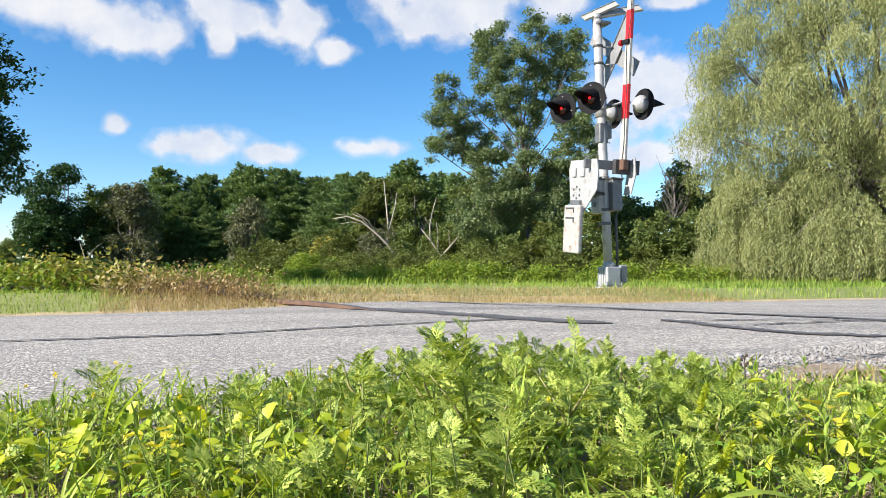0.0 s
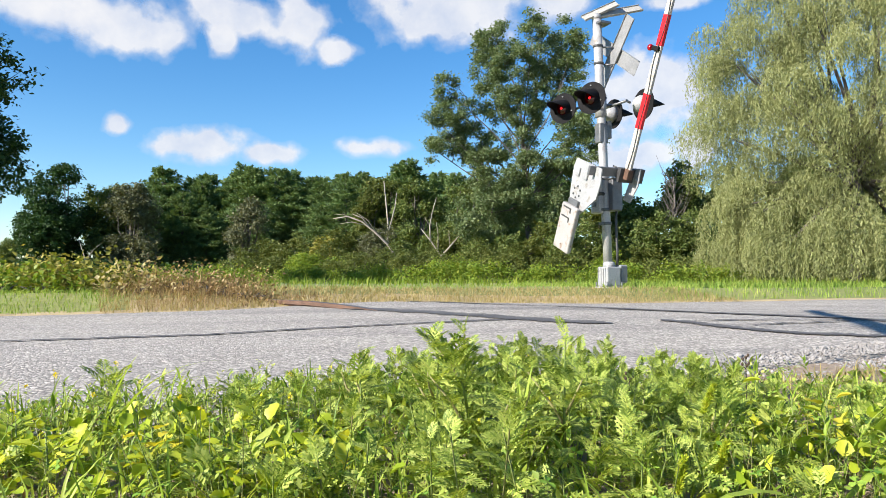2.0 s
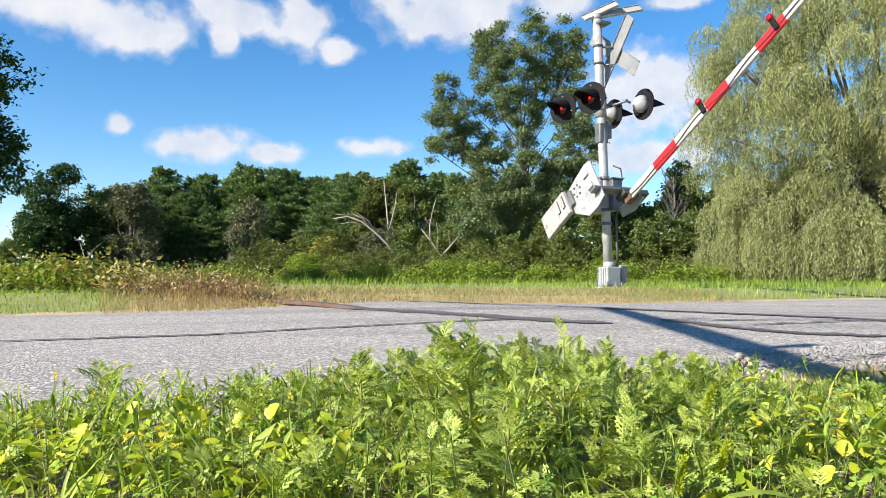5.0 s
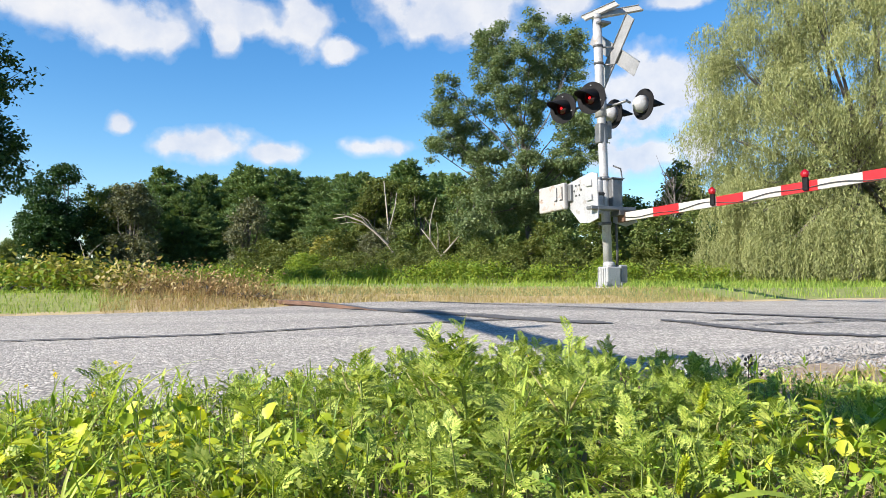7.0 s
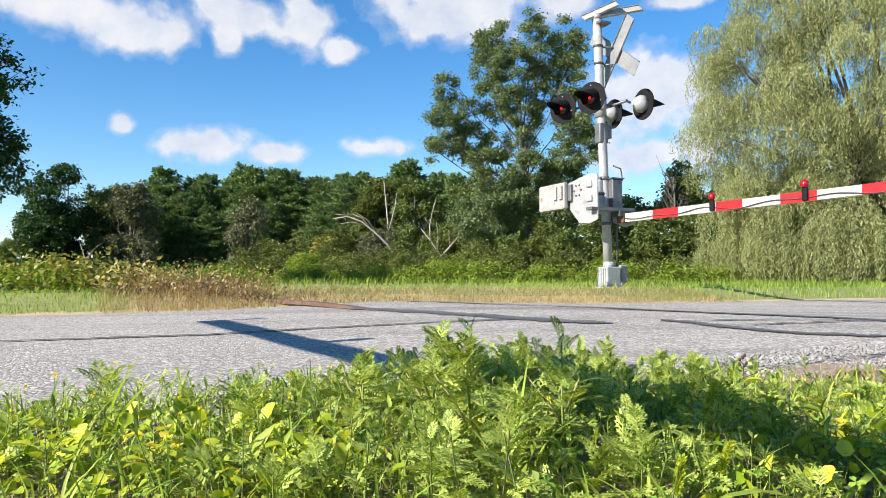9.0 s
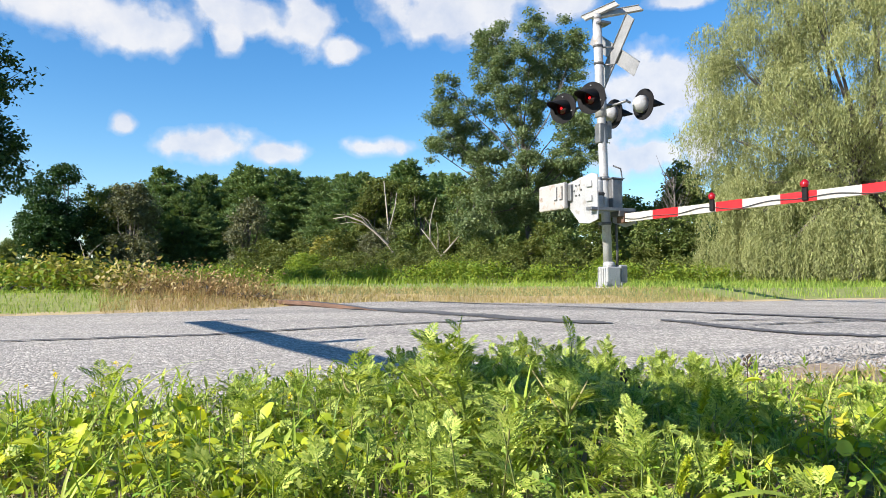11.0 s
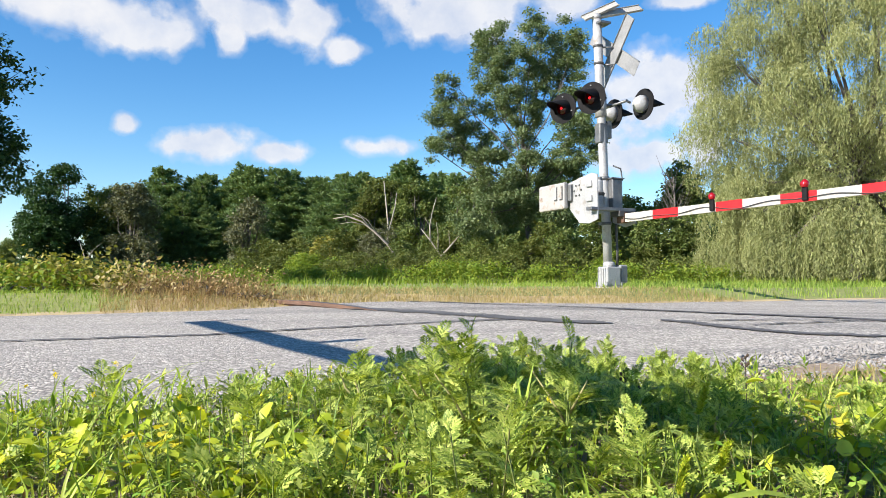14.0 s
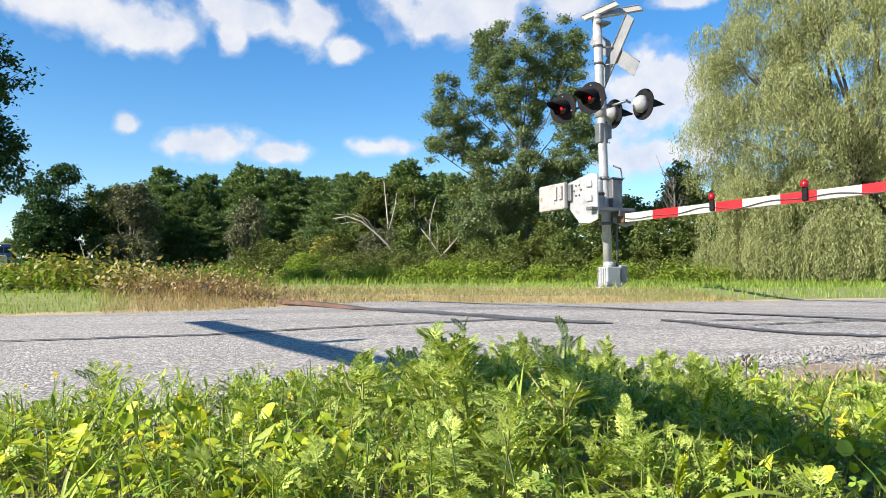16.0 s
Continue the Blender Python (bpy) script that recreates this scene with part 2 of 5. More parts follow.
def turns(yaw, tilt, roll=None, size=1.0):
    """Many rotation matrices: roll about the leaf's own length (y), tilt up from the level, yaw about z; scaled."""
    yaw, tilt = np.asarray(yaw, float), np.asarray(tilt, float)
    roll = np.zeros_like(yaw) if roll is None else np.asarray(roll, float)
    c, s = np.cos, np.sin
    o, z = np.ones_like(yaw), np.zeros_like(yaw)
    rz = np.stack([c(yaw), -s(yaw), z, s(yaw), c(yaw), z, z, z, o], -1).reshape(-1, 3, 3)
    rx = np.stack([o, z, z, z, c(tilt), -s(tilt), z, s(tilt), c(tilt)], -1).reshape(-1, 3, 3)
    ry = np.stack([c(roll), z, s(roll), z, o, z, -s(roll), z, c(roll)], -1).reshape(-1, 3, 3)
    return rz @ rx @ ry * np.broadcast_to(np.asarray(size, float), yaw.shape)[:, None, None]


def stamp(v, f, mats, locs):
    """Copies of one small template at many poses, as one array of vertices and one of faces."""
    v, f = np.asarray(v, float), np.asarray(f, int)
    vs = np.einsum("kij,nj->kni", mats, v) + np.asarray(locs)[:, None, :]
    fs = f[None] + (np.arange(len(locs)) * len(v))[:, None, None]
    return vs.reshape(-1, 3), fs.reshape(-1, f.shape[1])


def gather(chunks):
    vs, fs, n = [], [], 0
    for v, f in chunks:
        vs.append(v)
        fs.append(np.asarray(f) + n)
        n += len(v)
    return np.concatenate(vs), np.concatenate(fs)


LEAF_V = [(0, 0, 0), (0.28, 0.42, 0.06), (0, 1, 0), (-0.28, 0.42, 0.06)]
LEAF_F = [(0, 1, 2), (0, 2, 3)]
SLIM_V = [(0, 0, 0), (0.11, 0.4, 0.02), (0, 1, -0.05), (-0.11, 0.4, 0.02)]
TUFT_V = [(0, 0, 0), (0.38, 0.5, 0.1), (0.1, 1, -0.05), (-0.1, 0.95, 0.0), (-0.4, 0.45, 0.08)]
NEEDLE_V = [(0, 0, 0), (0.2, 0.5, 0.06), (0.06, 1, -0.03), (-0.06, 0.95, 0.0), (-0.2, 0.45, 0.05)]
TUFT_F = [(0, 1, 2), (0, 2, 3), (0, 3, 4)]


# ---- ground, road, rails ----
NEAR_EDGE, FAR_EDGE = 1.85, 7.6
RAIL_N = (0.755, 0.656)                             # across the track
RAIL_NEAR, RAIL_FAR = 3.45, 5.06


def edge_at(along):
    """How far across the road its far edge lies: it narrows where the track leaves it."""
    return FAR_EDGE + np.interp(along, (-0.8, 0.9, 2.0, 3.0, 5.0), (-0.62, -0.92, -0.62, -0.15, 0.0))


def road_place(x, y):
    """Along the road and across it."""
    return 0.9063 * x + 0.4226 * y, -0.4226 * x + 0.9063 * y


def hump(x, y):
    """The road rises a little where the track crosses it."""
    d = x * RAIL_N[0] + y * RAIL_N[1] - (RAIL_NEAR + RAIL_FAR) / 2
    return 0.07 * np.exp(-(d / 1.9) ** 2)


def ground_z(x, y):
    along, q = road_place(x, y)
    edge = edge_at(along)
    far = np.clip((q - edge) / 1.4, 0, 1)
    roll = 0.02 * np.sin(x * 0.7) * np.cos(y * 0.5) * np.clip((q - edge) / 4, 0, 1)
    inside = np.clip((q - NEAR_EDGE) / 0.15, 0, 1) * np.clip((edge - q) / 0.15, 0, 1)
    return 0.035 + 0.155 * far * far * (3 - 2 * far) + roll - 0.045 * np.clip((edge - q) / 3, 0, 1) - 0.10 * inside + 0.9 * hump(x, y) * np.clip((edge + 1.6 - q) / 0.8, 0, 1)


def build_ground():
    def lines(a, b, fine):
        t = np.linspace(-1, 1, 111)
        return np.sinh(t * 7.2) / np.sinh(7.2) * 3000 + (a + b) / 2 + fine * t
    xs = np.unique(np.concatenate([lines(0, 4, 14), np.arange(-2, 8, 0.25)]))
    ys = np.unique(np.concatenate([lines(0, 12, 12), [NEAR_EDGE - 0.02, NEAR_EDGE + 0.2], np.arange(6.3, 9.1, 0.09)]))
    gx, gy = np.meshgrid(xs, ys)
    c, s = math.cos(radians(25)), math.sin(radians(25))
    x, y = gx * c - gy * s, gx * s + gy * c
    z = ground_z(x, y)
    z += np.where(gy > NEAR_EDGE, 0, 0.012 * np.sin(x * 9) * np.cos(y * 11)) * (np.hypot(x, y) < 30)
    n, m = len(xs), len(ys)
    i = (np.arange(m - 1)[:, None] * n + np.arange(n - 1)[None]).ravel()
    f = np.stack([i, i + 1, i + n + 1, i + n], 1)
    ob = solid("ground", np.stack([x, y, z], -1).reshape(-1, 3), f, FIELD)
    # bare soil on the near verge
    ob.data.materials.append(SOIL)
    ob.data.materials.append(STRAW)
    mid = (gy - edge_at(gx) + FAR_EDGE)[:-1, :-1].ravel()
    ob.data.polygons.foreach_set("material_index", np.where(mid < FAR_EDGE - 0.3, 1, np.where(mid < FAR_EDGE + np.where((gx[:-1, :-1].ravel() > 0.1) & (gx[:-1, :-1].ravel() < 6.5), 0.65, 0.12), 2, 0)).astype(np.int32))
    ob.data.polygons.foreach_set("use_smooth", [True] * len(ob.data.polygons))
    tagged(ob, "flat field with rough grass and bare soil verge", "ground", kind="structure")


def build_road():
    xs, ys = np.linspace(-45, 75, 481), np.linspace(NEAR_EDGE, FAR_EDGE, 32)
    gx, gy = np.meshgrid(xs, ys)
    gy = NEAR_EDGE + (gy - NEAR_EDGE) * (edge_at(gx) - NEAR_EDGE) / (FAR_EDGE - NEAR_EDGE)
    edge = 0.05 * np.sin(gx * 2.1) + 0.035 * np.sin(gx * 5.3 + 1)
    gy = gy + np.where(gy < NEAR_EDGE + 0.01, edge, 0) + np.where(gy > edge_at(gx) - 0.01, edge * 0.7, 0)
    c, s = math.cos(radians(25)), math.sin(radians(25))
    x, y = gx * c - gy * s, gx * s + gy * c
    t = (gy - NEAR_EDGE) / (FAR_EDGE - NEAR_EDGE)
    z = hump(x, y) + 0.03 * t + 0.012 * np.sin(math.pi * t) + 0.004 * np.sin(x * 1.7) * np.sin(y * 2.3)
    z[0] -= 0.05
    z[-1] -= 0.02
    n, m = len(xs), len(ys)
    i = (np.arange(m - 1)[:, None] * n + np.arange(n - 1)[None]).ravel()
    ob = solid("road", np.stack([x, y, z], -1).reshape(-1, 3), np.stack([i, i + 1, i + n + 1, i + n], 1), ASPHALT)
    ob.data.polygons.foreach_set("use_smooth", [True] * len(ob.data.polygons))
    tagged(ob, "worn light grey asphalt road with coarse chippings", "road", kind="structure")


def road_z(x, y):
    q = -0.4226 * x + 0.9063 * y
    t = np.clip((q - NEAR_EDGE) / (FAR_EDGE - NEAR_EDGE), 0, 1)
    return hump(x, y) + 0.03 * t + 0.012 * np.sin(math.pi * t) + 0.004 * np.sin(x * 1.7) * np.sin(y * 2.3)


def tar_strip(name, pts, width, label, seed):
    """A ragged dark strip that lies on the asphalt along a line."""
    r = np.random.default_rng(seed)
    pts = np.array(pts, float)
    k = np.linspace(0, len(pts) - 1, 90)
    i = np.minimum(k.astype(int), len(pts) - 2)
    p = pts[i] + (pts[i + 1] - pts[i]) * (k - i)[:, None]
    d = np.gradient(p, axis=0)
    d /= np.linalg.norm(d, axis=1)[:, None]
    nrm = np.stack([-d[:, 1], d[:, 0]], 1)
    taper = np.clip(np.minimum(k, len(pts) - 1 - k) * 3, 0.15, 1)[:, None]
    wob = np.cumsum(r.normal(0, 0.008, 90))[:, None]
    wob = wob - np.linspace(wob[0], wob[-1], 90)
    l = p + nrm * (wob + width / 2 * taper * (1 + r.normal(0, 0.22, (90, 1))))
    q = p + nrm * (wob - width / 2 * taper * (1 + r.normal(0, 0.22, (90, 1))))
    v = np.concatenate([l, q])
    v = np.column_stack([v, road_z(v[:, 0], v[:, 1]) + 0.006])
    j = np.arange(89)
    tagged(solid(name, v, np.stack([j, j + 90, j + 91, j + 1], 1), TAR), label, "road patch", kind="structure")


def track_point(u, n):
    """u metres along the track from the crossing (away to the left), n across it; it bends gently beyond the road."""
    a, x, y = math.radians(131.0), 3.1, 3.0
    step, done = 0.5, 0.0
    if u <= 0:
        dx, dy = math.cos(a), math.sin(a)
        x, y = x + dx * u, y + dy * u
    else:
        while done < u:
            st = min(step, u - done)
            b = a - math.radians(9.6) * min(max(done - 8, 0) / 25, 1) + math.radians(16) * min(max(done - 88, 0) / 40, 1)
            x, y, done = x + math.cos(b) * st, y + math.sin(b) * st, done + st
        a = b
    px, py = math.sin(a), -math.cos(a)
    off = n - (RAIL_N[0] * 3.1 + RAIL_N[1] * 3.0)
    return x + px * off, y + py * off, a


def build_rails():
    us = list(np.arange(2.0, 40, 0.5)) + list(np.arange(40, 240, 4))
    for n in (RAIL_NEAR, RAIL_FAR):
        bm = bmesh.new()
        prof = [(-0.036, 0.0), (-0.036, -0.035), (-0.010, -0.05), (-0.010, -0.13), (-0.07, -0.15), (-0.07, -0.17),
                (0.07, -0.17), (0.07, -0.15), (0.010, -0.13), (0.010, -0.05), (0.036, -0.035), (0.036, 0.0)]
        last = None
        for u in us:
            x, y, a = track_point(u, n)
            q = -0.4226 * x + 0.9063 * y
            start = 4.9 if n == RAIL_NEAR else 7.0
            rise = min(max((q - start) / 1.6, 0), 1)
            top = float(road_z(x, y)) - 0.015 + 0.062 * rise * rise * (3 - 2 * rise)
            ring = [bm.verts.new((x + math.sin(a) * o, y - math.cos(a) * o, top + h)) for o, h in prof]
            if last:
                for k in range(12):
                    bm.faces.new((last[k], last[(k + 1) % 12], ring[(k + 1) % 12], ring[k]))
            last = ring
        ob = part("rail", bm, RUST)
        ob.data.materials.append(STEEL)
        for p in ob.data.polygons:
            if p.normal.z > 0.9 and p.center.z > -0.05:
                p.material_index = 1
        tagged(ob, "rusty steel rail crossing the road", "rail", "rails of the track")
    # sleepers beyond the road
    bm = box(bmesh.new(), -1.3, 1.3, -0.11, 0.11, -0.09, 0.09, 0.012)
    first = part("sleeper", bm, TIMBER)
    tagged(first, "weathered timber sleeper under the rails", "sleeper", "sleepers of the track")
    k = 0
    for u in np.arange(8.5, 60, 0.55):
        x, y, a = track_point(float(u), (RAIL_NEAR + RAIL_FAR) / 2)
        m = Matrix.Translation((x, y, 0.0)) @ Matrix.Rotation(a + math.pi / 2, 4, "Z")
        if k == 0:
            first.matrix_basis = m
        else:
            copy_thing(first, m)
        k += 1


# ---- the crossing signal with its gate ----
def ring_plate(bm, r, seg, y0, y1, cx, cz):
    slab(bm, [(cx + r * math.cos(t), cz + r * math.sin(t)) for t in np.linspace(0, 2 * math.pi, seg, endpoint=False)], y0, y1)


def signal_head(thing, x, side, z):
    """One flashing light: side -1 looks along -y, +1 along +y; those on the track side are turned outwards."""
    s = side
    before = set(thing.children_recursive)
    bm = bmesh.new()
    ring_plate(bm, 0.245, 40, s * 0.44 - 0.008, s * 0.44 + 0.008, x, z)
    disc = part("background_disc", bm, BLACK, thing, "round matt black background disc")
    bm = bmesh.new()
    tube(bm, [(x, s * 0.432, z), (x, s * 0.36, z), (x, s * 0.30, z), (x, s * 0.25, z)], [0.14, 0.135, 0.10, 0.04], 24)
    part("lamp_housing", bm, ALU, thing, "domed silver lamp housing")
    bm = bmesh.new()
    tube(bm, [(x, s * 0.45, z), (x, s * 0.468, z), (x, s * 0.478, z)], [0.105, 0.085, 0.02], 28)
    part("lens", bm, LENS, disc, "dark red lens", smooth=True)
    bm = bmesh.new()
    bmesh.ops.create_icosphere(bm, subdivisions=2, radius=0.022, matrix=Matrix.Translation((x - 0.005, s * 0.482, z - 0.005)))
    part("bulb", bm, BEAD, disc, "lit red spot", smooth=True)
    # hood: upper part of a cone, longest on top
    bm = bmesh.new()
    rows = []
    for k, t in enumerate(np.linspace(radians(-38), radians(218), 22)):
        reach = 0.09 + 0.31 * max(0.0, math.sin(t)) ** 0.8
        o = [bm.verts.new((x + rr * math.cos(t), s * (0.448 + d), z + rr * math.sin(t) - 0.22 * d))
             for rr, d in ((0.145, 0.0), (0.135, reach * 0.6), (0.125, reach), (0.119, reach), (0.138, 0.0))]
        rows.append(o)
    for a, b in zip(rows, rows[1:]):
        for i in range(5):
            bm.faces.new((a[i], a[(i + 1) % 5], b[(i + 1) % 5], b[i]))
    for r in (rows[0], rows[-1]):
        bm.faces.new(r)
    part("hood", bm, BLACK, disc, "black visor over the lens")
    for px, pz in ((0.0, 0.19), (0.17, -0.06)):
        bm = bmesh.new()
        ring_plate(bm, 0.011, 8, s * 0.447, s * 0.462, x + px, z + pz)
        part("screw", bm, GALV, disc)
    if s < 0:
        turn = Matrix.Translation((x - 0.06, -0.42, z)) @ Matrix.Rotation(radians(22), 4, "Z") @ Matrix.Translation((-x, 0.30, -z))
        for o in set(thing.children_recursive) - before:
            o.data.transform(turn)


def pole_at(z):
    """The pole leans a little: its axis at height z."""
    return -0.067 * z / 4.3, -0.145 * z / 4.3


def build_signal():
    sig = empty("crossing_signal", pose(2.62, 11.6, 0.19, 0, 0, -65.4),
                "silver level crossing signal mast with black lights and gate", "crossing signal", "signals at the crossing")
    P = lambda z: (*pole_at(z), z)
    part("mast", tube(bmesh.new(), [P(0.3), P(1.2), P(2.4), P(3.4), P(4.30)], [0.071] * 5, 20), ALU, sig, "silver painted steel pole")
    part("pole_cap", tube(bmesh.new(), [P(4.30), P(4.36), P(4.40)], [0.078, 0.07, 0.02], 16), ALU, sig)
    # base casting and junction boxes
    bm = bmesh.new()
    box(bm, -0.16, 0.16, -0.16, 0.16, -0.12, 0.03, 0.02)
    box(bm, -0.13, 0.13, -0.13, 0.13, 0.03, 0.34, 0.02)
    tube(bm, [(0, 0, 0.32), (0, 0, 0.42)], [0.10, 0.085], 18)
    base = part("base_box", bm, ALU, sig, "silver cast base box")
    for x in (-0.09, -0.03, 0.03, 0.09):
        part("rib", box(bmesh.new(), x - 0.008, x + 0.008, -0.146, -0.128, 0.05, 0.32, 0.003), ALU, base)
    part("junction_box", box(bmesh.new(), -0.08, 0.10, 0.14, 0.28, 0.08, 0.37, 0.015), ALU, sig, "small grey junction box")
    part("junction_box_lid", box(bmesh.new(), 0.10, 0.115, 0.15, 0.27, 0.10, 0.35, 0.004), GALV, sig)
    part("junction_box_lid", box(bmesh.new(), -0.06, 0.08, 0.12, 0.142, 0.10, 0.35, 0.004), GALV, sig)
    for x, y in ((-0.14, -0.14), (0.14, -0.14), (-0.14, 0.14), (0.14, 0.14)):
        part("anchor_bolt", tube(bmesh.new(), [(x, y, 0.0), (x, y, 0.10)], 0.013, 8), GALV, sig)
    part("conduit", tube(bmesh.new(), [(0.05, 0.12, 0.36), (0.05, 0.125, 0.6), (0.04, 0.115, 0.95), (0.02, 0.13, 1.15), (0.02, 0.16, 1.3)], 0.02, 10), DARK, sig, "black cable conduit")
    part("conduit", tube(bmesh.new(), [(0.07, 0.10, 1.5), (0.11, 0.19, 1.72), (0.06, 0.2, 1.9), (0.0, 0.1, 1.95)], 0.012, 8), DARK, sig)
    # gate mechanism
    mech = part("gate_mechanism", box(bmesh.new(), -0.15, 0.15, -0.03, 0.16, 1.22, 1.72, 0.02), GALV, sig, "grey gate machine housing")
    part("mechanism_lid", box(bmesh.new(), -0.13, 0.13, 0.16, 0.175, 1.25, 1.69, 0.006), ALU, mech)
    part("mechanism_roof", box(bmesh.new(), -0.17, 0.17, -0.05, 0.19, 1.72, 1.74, 0.004), GALV, mech)
    for z in (1.24, 1.74, 1.02):
        x, y = pole_at(z)
        bm = tube(bmesh.new(), [(x, y, z - 0.025), (x, y, z + 0.025)], 0.084, 20)
        box(bm, x - 0.05, x + 0.05, y - 0.11, y - 0.08, z - 0.02, z + 0.02)
        part("pole_clamp", bm, GALV, sig)
    part("motor_cover", box(bmesh.new(), -0.20, 0.02, -0.20, -0.09, 1.18, 1.72, 0.03), ALU, sig)
    for z in (1.32, 1.46, 1.6):
        part("terminal", box(bmesh.new(), -0.14, -0.05, -0.225, -0.198, z - 0.03, z + 0.04, 0.008), GALV, sig)
    part("pivot_shaft", tube(bmesh.new(), [(0, -0.56, 1.49), (0, 0.22, 1.49)], 0.035, 14), DARK, sig)
    # lights
    z = 2.90
    x0, y0 = pole_at(z)
    for side in (-1, 1):
        part("light_arm", tube(bmesh.new(), [(x0 - 0.40, y0 + side * 0.20, z + 0.02), (x0 + 0.40, y0 + side * 0.20, z + 0.02)], 0.022, 10), GALV, sig)
        part("light_bracket", tube(bmesh.new(), [(x0, y0, z + 0.02), (x0, y0 + side * 0.20, z + 0.02)], 0.03, 10), GALV, sig)
        for x in (-0.38, 0.38):
            part("light_stem", tube(bmesh.new(), [(x0 + x, y0 + side * 0.20, z + 0.02), (x0 + x, y0 + side * (0.40 if side < 0 else 0.28), z)], 0.02, 8), GALV, sig)
            signal_head(sig, x0 + x, side, z)
    x, y = pole_at(2.9)
    part("terminal_box", tube(bmesh.new(), [(x, y, 2.72), (x, y, 3.08)], 0.092, 18), ALU, sig)
    part("cable_box", box(bmesh.new(), x - 0.06, x + 0.07, y + 0.08, y + 0.16, 2.38, 2.66, 0.01), GALV, sig)
    part("mast_wrap", box(bmesh.new(), x - 0.076, x + 0.076, y - 0.072, y + 0.09, 2.30, 2.62, 0.02), GALV, sig)
    # crossed sign boards, seen from behind, each with a folded rim
    for ang, name in ((50, "sign_board"), (-36, "sign_board")):
        x, y = pole_at(3.72)
        off = 0.20 if ang > 0 else 0.225
        m = Matrix.Translation((x + 0.16, y + off, 3.72)) @ Matrix.Rotation(radians(-ang), 4, "Y")
        bm = bmesh.new()
        ext = 0.62 if ang > 0 else 0.78
        box(bm, -ext, 0.62, -0.003, 0.003, -0.115, 0.115, 0.0, m)
        box(bm, -0.62, 0.62, -0.022, 0.0, -0.118, -0.112, 0.0, m)
        box(bm, -0.62, 0.62, -0.022, 0.0, 0.112, 0.118, 0.0, m)
        part(name, bm, SIGNWHITE, sig, "sheet metal crossing sign board seen from behind")
    for zz in (3.58, 3.86):
        x, y = pole_at(zz)
        part("sign_clamp", tube(bmesh.new(), [(x, y, zz - 0.018), (x, y, zz + 0.018)], 0.08, 18), DARK, sig)
        part("sign_stay", tube(bmesh.new(), [(x, y + 0.07, zz), (x + 0.14, y + 0.19, zz - 0.03)], 0.014, 8), GALV, sig)
    # bent boards on the top bracket
    x, y = pole_at(4.3)
    for (ax, ay, az), (bx, by, bz), w in (((-0.02, -0.02, 4.36), (0.06, 0.84, 4.60), 0.14), ((-0.06, -0.22, 4.30), (0.06, 0.36, 4.60), 0.12)):
        d = Vector((bx - ax, by - ay, bz - az))
        rot = d.to_track_quat("X", "Z").to_matrix().to_4x4()
        m = Matrix.Translation((x + ax, y + ay, az)) @ rot @ Matrix.Rotation(radians(50), 4, "X")
        bm = bmesh.new()
        box(bm, 0, d.length, -w / 2, w / 2, -0.004, 0.004, 0.0, m)
        box(bm, 0, d.length, -w / 2 - 0.004, -w / 2, -0.02, 0.02, 0.0, m)
        box(bm, 0, d.length, w / 2, w / 2 + 0.004, -0.02, 0.02, 0.0, m)
        part("sign_board", bm, WHITE, sig, "white sheet metal sign board, tilted flat")
    part("top_bracket", box(bmesh.new(), x - 0.05, x + 0.16, y - 0.05, y + 0.16, 4.20, 4.24, 0.006), GALV, sig)
    return sig


ARM_LOW = -0.416                                   # the arm lies this far below its shaft when level


